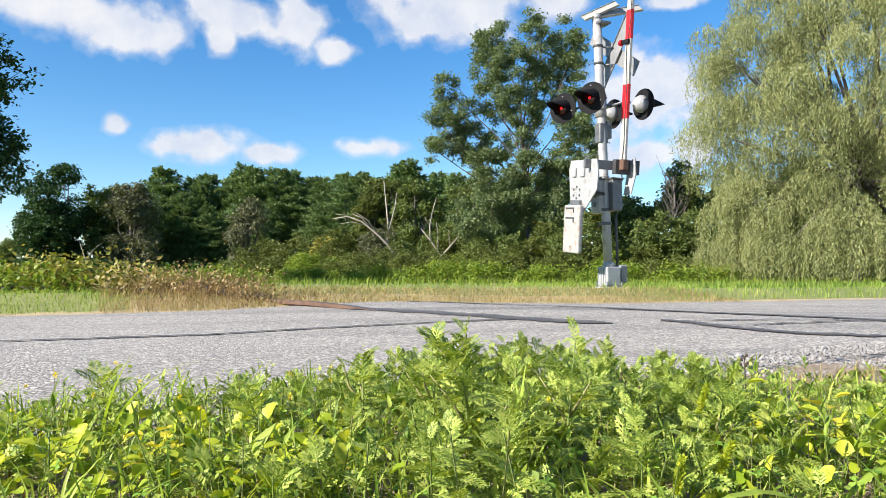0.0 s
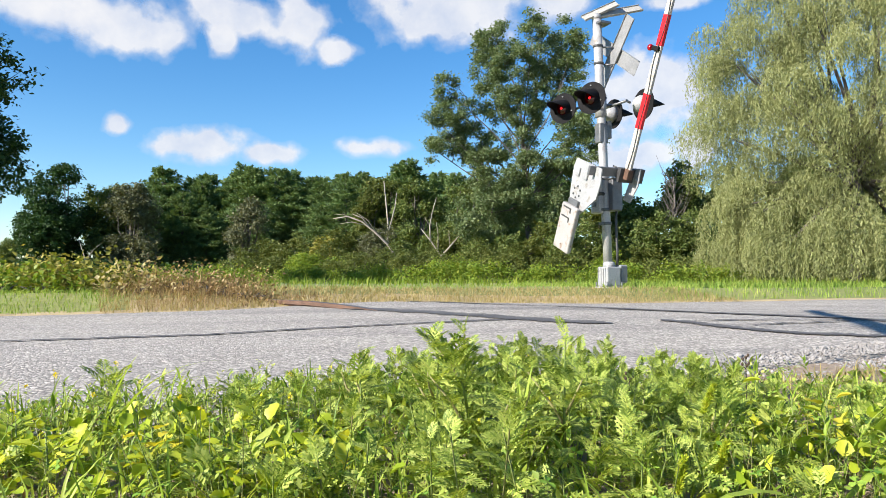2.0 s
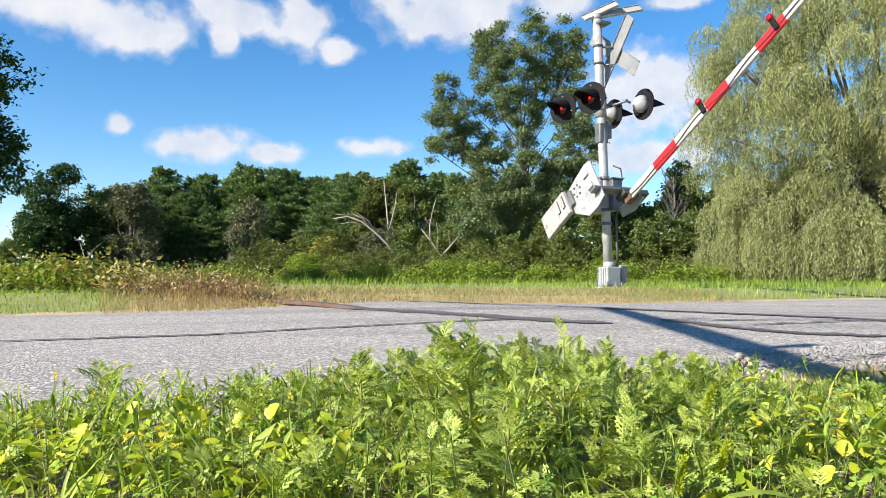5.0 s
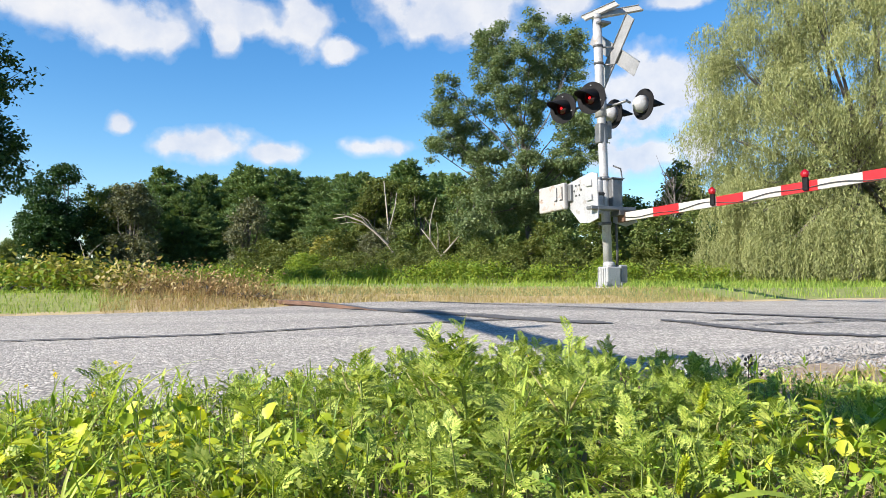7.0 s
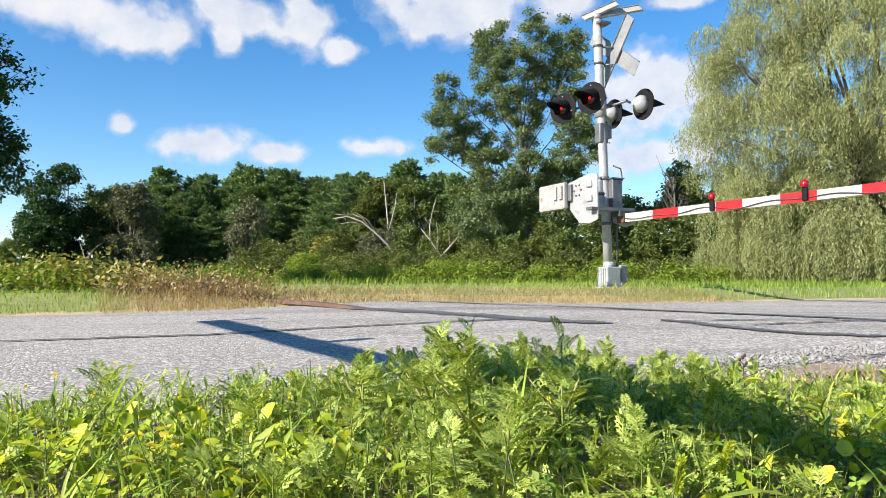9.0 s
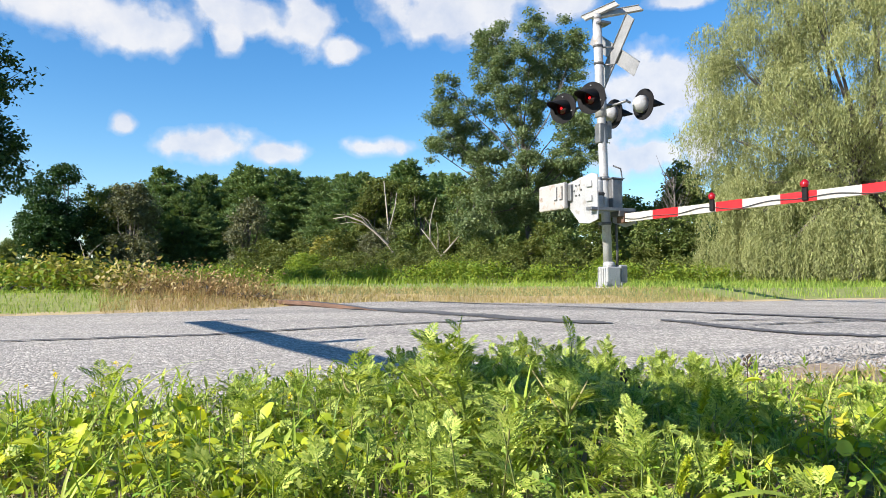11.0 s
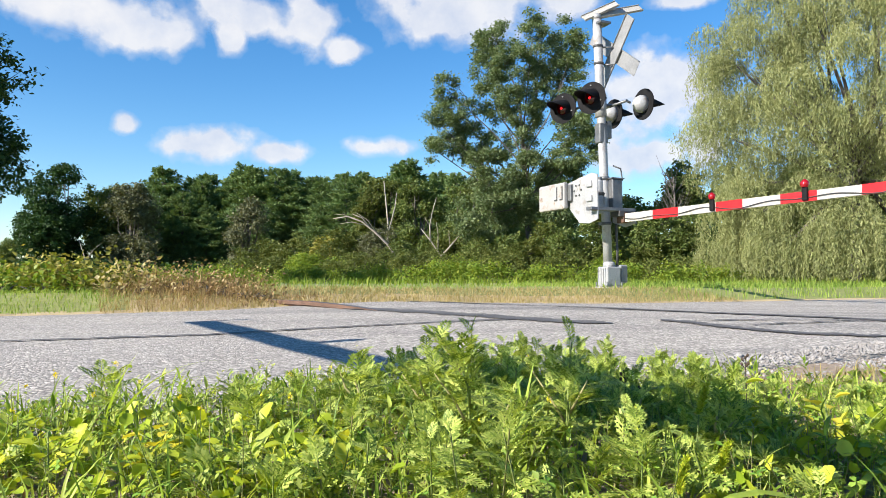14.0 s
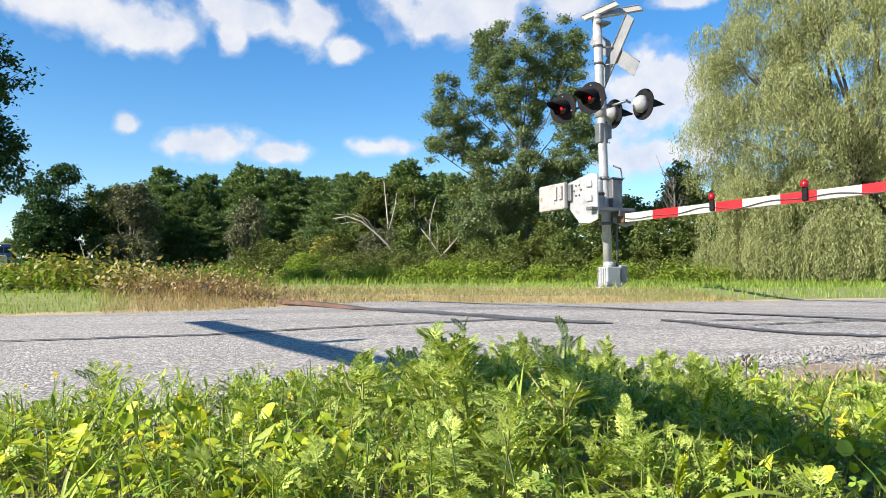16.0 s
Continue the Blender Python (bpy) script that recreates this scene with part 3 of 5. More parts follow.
def build_arm(sig):
    """The gate arm: origin on the shaft, arm along +x when level."""
    bm = bmesh.new()
    n = ARM_LOW
    last = None
    for x in np.linspace(0.42, 5.50, 33):
        h = 0.066 - 0.018 * (x - 0.3) / 5.75
        ring = [bm.verts.new((x, yy, n + zz)) for yy, zz in ((-0.02, -h), (0.02, -h), (0.02, h), (-0.02, h))]
        if last:
            for i in range(4):
                bm.faces.new((last[i], last[(i + 1) % 4], ring[(i + 1) % 4], ring[i]))
        else:
            bm.faces.new(ring)
        last = ring
    bm.faces.new(last)
    arm = part("gate_arm", bm, WHITE, sig, "white gate arm with red reflective stripes")
    arm.matrix_basis = Matrix.Translation((0.0, -0.07, 1.49))
    for a, b in ((1.142, 1.656), (2.344, 2.778), (3.342, 3.826), (4.36, 4.84), (5.30, 5.502)):
        h = 0.066 - 0.018 * ((a + b) / 2 - 0.3) / 5.75
        part("red_stripe", box(bmesh.new(), a, b, -0.0235, 0.0235, n - h - 0.0015, n + h + 0.0015), RED, arm, "red reflective stripe")
    for x in (2.30, 3.69, 5.44):
        bm = box(bmesh.new(), x - 0.035, x + 0.035, -0.06, -0.024, n - 0.05, n + 0.10, 0.01)
        lamp = part("arm_lamp", bm, BLACK, arm, "black bracket with a small red light")
        bm = tube(bmesh.new(), [(x, -0.045, n + 0.10), (x, -0.045, n + 0.13), (x, -0.045, n + 0.17), (x, -0.045, n + 0.19)], [0.036, 0.04, 0.034, 0.012], 16)
        for s in (-1, 1):
            tube(bm, [(x, -0.045, n + 0.14), (x + s * 0.036, -0.045, n + 0.14), (x + s * 0.046, -0.045, n + 0.14)], [0.034, 0.032, 0.01], 14)
        part("lamp_lens", bm, ARMLENS, lamp, "red lamp lens")
    # cable clipped along the face
    pts = [(x, -0.03, n - 0.02 + 0.035 * math.sin(x * 5.2) * math.cos(x * 1.3)) for x in np.linspace(0.35, 5.40, 78)]
    part("cable", tube(bmesh.new(), pts, 0.006, 6), DARK, arm, "black cable along the arm")
    # side plates of the yoke, cross plate and counterweight
    left = [(-0.29, 0.16), (0.04, 0.22), (0.36, 0.26), (0.50, 0.22), (0.50, -0.45), (0.29, -0.50), (0.04, -0.48), (-0.32, -0.15)]
    plate = part("yoke_plate", slab(bmesh.new(), left, -0.51, -0.49), ALU, arm, "silver yoke plate")
    for k in range(6):
        t = k * math.pi / 3
        bm = bmesh.new()
        ring_plate(bm, 0.018, 8, -0.518, -0.509, 0.0 + 0.09 * math.cos(t), 0.03 + 0.09 * math.sin(t))
        part("bolt", bm, DARK, plate)
    for zz in (0.1, -0.12):
        part("stiffener", box(bmesh.new(), 0.24, 0.38, -0.54, -0.508, zz - 0.05, zz + 0.05, 0.012), ALU, plate)
    right = [(0.0, -0.28), (0.48, -0.36), (0.56, -0.50), (0.30, -0.54), (0.0, -0.45)]
    part("yoke_plate", slab(bmesh.new(), right, 0.15, 0.168), ALU, arm)
    part("cross_plate", box(bmesh.new(), 0.36, 0.50, -0.62, 0.20, n + 0.10, n + 0.15, 0.008), GALV, arm, "grey cross plate")
    part("cross_plate", box(bmesh.new(), 0.30, 0.52, -0.12, 0.34, n + 0.02, n + 0.10, 0.006), DARK, arm)
    part("shear_bracket", box(bmesh.new(), 0.36, 0.52, -0.05, 0.05, n - 0.075, n + 0.10, 0.01), RUST, arm, "rusty arm clamp")
    cw = part("counterweight", box(bmesh.new(), -0.94, -0.20, -0.63, -0.55, -0.24, 0.18, 0.022), WEIGHT, arm, "stained grey counterweight plate")
    for x in (-0.40, -0.25):
        bm = box(bmesh.new(), x - 0.012, x + 0.012, -0.638, -0.629, -0.10, 0.12, 0.003)
        box(bm, x - 0.07, x + 0.012, -0.638, -0.629, -0.10, -0.075, 0.003)
        part("slot", bm, DARK, cw, "dark slot")
    bm = bmesh.new()
    ring_plate(bm, 0.012, 10, -0.636, -0.629, -0.84, -0.02)
    part("slot", bm, RUST, cw)
    part("link_plate", box(bmesh.new(), -0.34, -0.12, -0.56, -0.50, -0.12, 0.14, 0.01), GALV, arm)
    return arm


build_ground()
build_road()
build_rails()
tar_strip("flangeway", [(-1.2, 6.65), (0.2, 5.05), (0.62, 4.55), (1.0, 4.2)], 0.20, "dark asphalt filled along the rail", 1)
tar_strip("flangeway", [(-0.75, 8.65), (1.6, 5.92), (3.25, 4.05), (3.75, 3.5)], 0.26, "dark asphalt filled along the rail", 2)
tar_strip("crack_seal", [(-4.6, 2.55), (-2.2, 3.56), (-1.2, 3.98), (-0.1, 4.5), (0.7, 4.75)], 0.05, "dark crack along the road", 3)
tar_strip("crack_seal", [(1.3, 4.5), (1.42, 4.2), (1.53, 3.85), (1.7, 3.5), (2.1, 3.32)], 0.10, "dark crack across the asphalt", 4)
tar_strip("crack_seal", [(1.3, 4.3), (2.5, 4.55), (4.0, 4.8)], 0.05, "thin dark crack in the asphalt", 5)
tar_strip("crack_seal", [(1.6, 3.95), (2.4, 4.3), (3.4, 4.5)], 0.04, "thin dark crack in the asphalt", 6)
far_signal = build_signal()
far_arm = build_arm(far_signal)
near_signal = copy_thing(far_signal, pose(-0.55, -0.78, 0.11, 0, 0, 130.0))
near_arm = [o for o in near_signal.children if o.name.startswith("gate_arm")][0]


# ---- trees ----
def limbs(r, base, blobs, trunk_r, twigs=2, leader=0.0):
    """A trunk that forks to each mass of the crown, with a few twigs in each; leader: how far up it runs before its last fork."""
    bm = bmesh.new()
    base = Vector(base)
    top = Vector(blobs[0][:3])
    fork = base.lerp(Vector((top.x * 0.5 + base.x * 0.5, base.y, top.z)), 0.35)
    tube(bm, [base, base.lerp(fork, 0.5) + Vector((0.05, 0, 0)), fork], [trunk_r * 1.25, trunk_r, trunk_r * 0.8], 10)
    low, high = fork, base.lerp(Vector((base.x * 0.6 + top.x * 0.4, base.y, top.z)), max(leader, 0.36))
    if leader:
        tube(bm, [low, low.lerp(high, 0.5), high], [trunk_r * 0.8, trunk_r * 0.62, trunk_r * 0.4], 9)
    for b in blobs:
        c = Vector(b[:3])
        if leader:
            fork = low.lerp(high, min(1.0, max(0.0, (c.z - 4.4 - low.z) / (high.z - low.z))))
        mid = fork.lerp(c, 0.5) + Vector((r.normal(0, 0.25), r.normal(0, 0.25), -0.15 * (c - fork).length * 0.3))
        k = 0.6 if leader else 1.0
        tube(bm, [fork, mid, c], [trunk_r * 0.5 * k, trunk_r * 0.3 * k, trunk_r * 0.14 * k], 7, False)
        for _ in range(twigs):
            d = Vector(r.normal(0, 1, 3)).normalized()
            e = c + Vector((d.x * b[3], d.y * b[4], abs(d.z) * b[5])) * 0.9
            tube(bm, [mid.lerp(c, 0.6), mid.lerp(e, 0.6), e], [trunk_r * 0.16, trunk_r * 0.1, trunk_r * 0.03], 5, False)
    return bm


def crown(r, blobs, per_m2, size, clump=0.5, tuft=False, droop=-0.2, gap=0.0):
    """Leaves in small clumps over the outside of several uneven masses."""
    locs = []
    for x, y, z, a, b, c in blobs:
        area = 4 * math.pi * ((a * b) ** 1.6 / 3 + (a * c) ** 1.6 / 3 + (b * c) ** 1.6 / 3) ** (1 / 1.6)
        k = max(6, int(area / (clump * clump * 2.2)))
        d = r.normal(0, 1, (k, 3))
        d /= np.linalg.norm(d, axis=1)[:, None]
        rad = r.uniform(0.55, 1.08, k) ** 0.6
        cen = np.array([x, y, z]) + d * rad[:, None] * np.array([a, b, c])
        if gap:
            cen = cen[r.uniform(0, 1, k) > gap]
        n = max(4, int(per_m2 * area / max(len(cen), 1)))
        p = np.repeat(cen, n, axis=0) + r.normal(0, clump * 0.42, (len(cen) * n, 3)) * np.array([1, 1, 0.7])
        locs.append(p)
    p = np.concatenate(locs)
    k = len(p)
    m = turns(r.uniform(0, 2 * math.pi, k), r.normal(droop, 0.55, k), r.normal(0, 0.7, k), size * r.uniform(0.6, 1.25, k))
    return stamp(TUFT_V if tuft else LEAF_V, TUFT_F if tuft else LEAF_F, m, p)


def tree(name, where, blobs, leaf, per_m2, size, trunk_r, label, category="tree", seed=1, leader=0.0, **kw):
    r = np.random.default_rng(seed)
    t = empty(name, pose(*where), label, category)
    part("trunk", limbs(r, (0, 0, -0.3), blobs, trunk_r, leader=leader), BARK, t)
    solid("crown", *crown(r, blobs, per_m2, size, **kw), leaf, t)
    return t


def pine_mesh(r, height, spread):
    """Tiers of boughs, each a flat spray of needle tufts; broad and round-topped."""
    locs, yaws, tilts, sizes = [], [], [], []
    bm = bmesh.new()
    tube(bm, [(0, 0, -0.3), (0.05, 0, height * 0.5), (0, 0, height)], [0.22, 0.14, 0.03], 8)
    z = height * 0.04
    while z < height * 0.99:
        k = 1 - z / height
        reach = spread * min(1.0, k * 1.9 + 0.06) ** 0.7 * r.uniform(0.72, 1.1) + 0.15
        boughs = r.integers(6, 9)
        for i in range(boughs):
            a = 2 * math.pi * i / boughs + r.uniform(-0.4, 0.4)
            rr = reach * r.uniform(0.6, 1.2)
            rise = r.uniform(-0.05, 0.30) * rr
            tube(bm, [(0, 0, z), (math.cos(a) * rr, math.sin(a) * rr, z + rise)], [0.05 * k + 0.012, 0.008], 4, False)
            n = int(52 * rr) + 14
            t = r.uniform(0.3, 1.05, n)
            side = r.normal(0, 0.17 * rr, n) * (1.2 - t * 0.6)
            x = math.cos(a) * rr * t - math.sin(a) * side
            y = math.sin(a) * rr * t + math.cos(a) * side
            locs.append(np.stack([x, y, z + rise * t + r.normal(0.03, 0.10, n)], 1))
            yaws.append(a - math.pi / 2 + r.normal(0, 0.7, n))
            tilts.append(r.normal(0.35, 0.45, n))
            sizes.append(r.uniform(0.22, 0.42, n))
        z += r.uniform(0.34, 0.55)
    locs, yaws = np.concatenate(locs), np.concatenate(yaws)
    m = turns(yaws, np.concatenate(tilts), r.normal(0, 0.6, len(yaws)), np.concatenate(sizes))
    return bm, stamp(NEEDLE_V, TUFT_F, m, locs)


def build_pines():
    kinds = []
    for i, (h, s) in enumerate(((12.0, 3.3), (11.6, 3.7), (12.4, 3.0))):
        r = np.random.default_rng(40 + i)
        bm, (v, f) = pine_mesh(r, h, s)
        t = empty("pine_tree", pose(0, 0, 0), "dark green white pine in a dense row", "pine tree", "pines of the tree line")
        part("trunk", bm, BARK, t)
        solid("crown", v, f, LEAF_PINE, t)
        kinds.append(t)
    r = np.random.default_rng(5)
    spots = []
    for x in np.arange(-27.6, 13, 1.75):
        dip = 1.0 if x < -1 else 0.86
        spots.append((x + r.normal(0, 0.35), 75 + r.normal(0, 1.2), dip * r.uniform(0.80, 1.05)))
    for x in np.arange(-26.0, 13, 4.2):
        spots.append((x + r.normal(0, 0.4), 81 + r.normal(0, 1.0), 0.96 * r.uniform(0.92, 1.05)))
    for x in (-26.4, -24.2, -22.0, -19.6, -17.0, -11.5, -8.8):
        spots.append((x, 68 + r.normal(0, 0.8), r.uniform(0.55, 0.78)))
    for i, (x, y, s) in enumerate(spots):
        src = kinds[i % 3]
        m = pose(float(x), float(y), 0.1, r.normal(0, 1.5), r.normal(0, 1.5), r.uniform(0, 360))
        ob = src if i < 3 else copy_thing(src, m)
        ob.matrix_basis = m
        ob.scale = (s * r.uniform(0.95, 1.2), s * r.uniform(0.95, 1.2), s * 1.02)


def some_blobs(r, h, w, k, low=0.18):
    """Uneven masses for a round-headed tree of height h and half-width w."""
    out = []
    for i in range(k):
        t = r.uniform(low, 0.93)
        s = w * (1 - abs(t - 0.5) * 1.1) * r.uniform(0.2, 0.75)
        a = r.uniform(0, 2 * math.pi)
        rad = w * r.uniform(0.34, 0.52) * (1.15 - 0.45 * t)
        out.append((math.cos(a) * s, math.sin(a) * s, h * t, rad, rad, rad * r.uniform(0.6, 0.9)))
    out.sort(key=lambda b: -b[2])
    return out


def build_woods():
    r = np.random.default_rng(11)
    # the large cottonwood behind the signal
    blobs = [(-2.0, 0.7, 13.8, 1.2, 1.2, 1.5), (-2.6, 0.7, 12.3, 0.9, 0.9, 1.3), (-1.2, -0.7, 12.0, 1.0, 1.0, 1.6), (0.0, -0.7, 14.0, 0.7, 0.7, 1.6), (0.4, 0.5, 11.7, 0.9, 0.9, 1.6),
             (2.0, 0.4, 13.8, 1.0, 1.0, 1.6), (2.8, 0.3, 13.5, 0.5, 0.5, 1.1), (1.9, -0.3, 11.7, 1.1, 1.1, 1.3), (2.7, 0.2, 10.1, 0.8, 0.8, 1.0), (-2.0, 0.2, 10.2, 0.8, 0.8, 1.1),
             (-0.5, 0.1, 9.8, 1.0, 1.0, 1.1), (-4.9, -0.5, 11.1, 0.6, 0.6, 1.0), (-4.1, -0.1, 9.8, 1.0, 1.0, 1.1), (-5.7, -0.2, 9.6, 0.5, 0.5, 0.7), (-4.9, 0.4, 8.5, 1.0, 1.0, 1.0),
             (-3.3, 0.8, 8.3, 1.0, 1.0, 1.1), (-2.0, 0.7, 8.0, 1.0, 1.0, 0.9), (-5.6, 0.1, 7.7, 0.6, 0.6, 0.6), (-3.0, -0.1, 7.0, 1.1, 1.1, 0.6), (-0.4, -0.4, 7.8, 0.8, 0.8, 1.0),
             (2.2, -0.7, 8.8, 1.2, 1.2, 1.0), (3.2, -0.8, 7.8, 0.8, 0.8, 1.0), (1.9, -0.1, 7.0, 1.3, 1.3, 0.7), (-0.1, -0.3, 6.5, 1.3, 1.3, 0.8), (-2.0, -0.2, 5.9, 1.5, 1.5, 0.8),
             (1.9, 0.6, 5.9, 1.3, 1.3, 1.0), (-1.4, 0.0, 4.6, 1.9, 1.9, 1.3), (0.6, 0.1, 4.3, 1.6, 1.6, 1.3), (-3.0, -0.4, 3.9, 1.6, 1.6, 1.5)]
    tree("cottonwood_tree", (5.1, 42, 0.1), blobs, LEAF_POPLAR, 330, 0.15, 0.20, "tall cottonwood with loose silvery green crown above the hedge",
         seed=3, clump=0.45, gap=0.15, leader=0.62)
    # dark maple at the edge of the view, its crown reaching in
    tree("maple_tree", (-17.35, 22.5, 0.1), some_blobs(np.random.default_rng(8), 10.2, 4.9, 30, 0.36), LEAF_DARK, 110, 0.17, 0.26,
         "dark green maple with dense hanging branches", seed=9, clump=0.4)
    # hardwoods left of the pines
    for i, (x, y, h, w, leaf, lab) in enumerate((
            (-31.4, 60, 10.0, 3.3, LEAF_DARK, "dark round-headed tree at the field edge"),
            (-28.4, 63, 8.6, 3.2, LEAF_WOOD, "green hardwood tree beside the pines"),
            (-25.8, 61, 8.2, 2.9, LEAF_GREY, "thin-leaved pale grey-green tree"),
            (-73.0, 124, 7.0, 3.4, LEAF_WOOD, "small green tree at the field edge"), (-80.0, 126, 7.5, 3.6, LEAF_WOOD, "small green tree at the field edge"),
            (20.5, 52, 8.5, 3.4, LEAF_WOOD, "dark green hedge tree behind the willow"), (26.0, 54, 9.5, 3.8, LEAF_WOOD, "dark green hedge tree behind the willow"),
            (32.0, 55, 9.0, 3.8, LEAF_WOOD, "dark green hedge tree behind the willow"), (37.5, 53, 9.0, 3.6, LEAF_WOOD, "dark green hedge tree behind the willow"),
            (-16.0, 60, 7.0, 2.0, LEAF_GREY, "thin-leaved pale grey-green tree"),
            (-5.3, 62, 9.2, 2.6, LEAF_BUSH, "green tree with bare inner twigs"),
            (-2.0, 60, 8.4, 2.4, LEAF_WOOD, "green hardwood tree before the pines"),
            (1.8, 58, 8.0, 2.6, LEAF_WOOD, "green hardwood tree before the pines"),
            (15.4, 47, 7.8, 2.0, LEAF_WOOD, "dark green hedge tree beside the willow"),
            (13.0, 48, 6.2, 2.2, LEAF_WOOD, "dark green hedge tree behind the signal"),
            (11.6, 50, 6.2, 2.4, LEAF_BUSH, "green hedge tree behind the signal"))):
        tree("hardwood_tree", (x, y, 0.1), some_blobs(np.random.default_rng(161 + i), h, w, 26, 0.08), leaf, (80 if leaf != LEAF_GREY else 60) if x < 18 else 20, 0.20 if x < 18 else 0.36, 0.17, lab,
             seed=80 + i, clump=0.5, tuft=True, gap=0.12)
    # bare-twigged tree beside the willow
    bm = bmesh.new()
    rr = np.random.default_rng(4)
    tube(bm, [(0, 0, -0.2), (0.1, 0, 3), (0.0, 0, 6.2)], [0.13, 0.09, 0.03], 7)
    for i in range(46):
        z = rr.uniform(2.0, 6.0)
        a, ln = rr.uniform(0, 6.28), rr.uniform(0.8, 1.9)
        e = Vector((math.cos(a) * ln * 0.55, math.sin(a) * ln * 0.5, z + ln * 0.9))
        tube(bm, [(0, 0, z), (e.x * 0.6, e.y * 0.6, z + ln * 0.4), e], [0.03, 0.02, 0.007], 4, False)
    t = empty("bare_tree", pose(13.4, 42.5, 0.1), "bare grey-twigged dead tree in the hedge", "tree")
    part("trunk", bm, BARK, t)


def bush(name, where, w, h, leaf, label, seed, dens=60, size=0.22, group=""):
    r = np.random.default_rng(seed)
    blobs = []
    for i in range(9):
        s = r.uniform(0.25, 0.45)
        x = r.uniform(-0.75, 0.75)
        blobs.append((x * w, r.uniform(-0.5, 0.5) * w * 0.6, h * r.uniform(0.25, 0.72) * (1.1 - 0.5 * abs(x)), s * w * 0.8, s * w * 0.8, h * 0.3))
    t = empty(name, pose(*where), label, "bush", group)
    thick = 0.012 + 0.010 * h
    for b in blobs:
        part("branch", tube(bmesh.new(), [(b[0] * 0.3, b[1] * 0.3, -0.1), (b[0] * 0.7, b[1] * 0.7, b[2] * 0.5), b[:3]], [thick, thick * 0.7, thick * 0.3], 5, False), BARK, t)
    solid("foliage", *crown(r, blobs, dens, size, clump=0.35, tuft=True, droop=0.15), leaf, t)
    return t


def build_hedge():
    r = np.random.default_rng(21)
    row = [(-24, 56, 2.6, 1.7, LEAF_DARK), (-20, 57, 2.4, 1.5, LEAF_DARK), (-15.5, 55, 2.6, 2.2, LEAF_WOOD), (-12.2, 53, 2.8, 3.4, LEAF_BUSH), (-9.2, 50, 2.6, 3.8, LEAF_BUSH),
           (-6.6, 49, 2.2, 4.2, LEAF_BUSH), (-3.8, 48, 2.4, 3.8, LEAF_GREY), (-1.4, 47, 2.2, 3.4, LEAF_WOOD), (0.8, 46, 2.2, 3.4, LEAF_BUSH), (3.0, 41, 2.2, 3.2, LEAF_WOOD), (5.4, 40, 2.2, 3.2, LEAF_BUSH),
           (7.4, 39, 2.0, 3.6, LEAF_WOOD), (9.4, 40, 2.2, 3.4, LEAF_BUSH), (11.6, 41, 2.2, 4.2, LEAF_WOOD), (13.8, 41, 2.2, 4.4, LEAF_WOOD), (15.6, 40, 2.0, 3.8, LEAF_DARK), (-28, 57, 2.6, 1.8, LEAF_DARK), (-30.5, 56, 2.0, 1.8, LEAF_DARK), (17.6, 37, 1.9, 1.7, LEAF_WOOD), (20.2, 36.5, 2.0, 1.7, LEAF_WOOD), (23, 37, 2.0, 1.8, LEAF_WOOD), (19, 44, 2.4, 3.0, LEAF_WOOD), (22.5, 45, 2.4, 3.2, LEAF_WOOD), (26, 46, 2.6, 3.2, LEAF_WOOD), (30, 46, 2.6, 3.2, LEAF_WOOD)]
    for i, (x, y, w, h, leaf) in enumerate(row):
        bush("hedge_bush", (x, y, 0.1), w, h, leaf, "rounded green shrub in the overgrown hedge", 300 + i, 120, 0.14, "shrubs of the hedge")
    low = [(-11, 44, 2.4, 1.6), (-7.5, 42, 2.4, 1.7), (-4.5, 40, 2.2, 1.7), (-1.6, 37, 2.0, 1.7), (0.8, 34, 1.8, 1.4), (3.2, 33, 1.8, 1.4), (5.6, 33, 1.8, 1.5), (8.0, 34, 1.8, 1.4), (10.4, 34, 1.8, 1.4), (12.6, 34, 1.6, 1.3),
           (-3.4, 42.5, 1.9, 2.5), (-0.2, 42, 1.9, 2.0), (-6.4, 43, 1.9, 2.6), (2.2, 38.5, 1.8, 2.2), (-3.2, 31, 1.5, 0.9), (-0.6, 29, 1.4, 0.95), (1.9, 28, 1.3, 0.95), (4.2, 28, 1.3, 0.9), (6.6, 29, 1.3, 0.9), (9.2, 29, 1.3, 0.95), (-6, 33, 1.5, 0.8), (11.4, 29.5, 1.2, 0.8)]
    for i, (x, y, w, h) in enumerate(low):
        bush("low_bush", (x, y, 0.12), w, h, LEAF_BRIGHT if i % 3 == 1 and i < 10 or i > 13 else LEAF_BUSH, "low bright green bramble and goldenrod bush at the field edge", 400 + i, 160, 0.10, "low bushes at the field edge")
    bush("yellowing_bush", (-7.6, 47, 0.1), 0.8, 3.4, LEAF_SEAR, "yellowish green young tree in the hedge", 440, 70, 0.2)
    # dead wood
    def dead(name, where, paths, label):
        bm = bmesh.new()
        for p, rad in paths:
            tube(bm, p, list(np.linspace(rad, rad * 0.25, len(p))), 7)
        t = part(name, bm, DEADWOOD, smooth=True)
        t.matrix_basis = pose(*where)
        tagged(t, label, "dead tree")
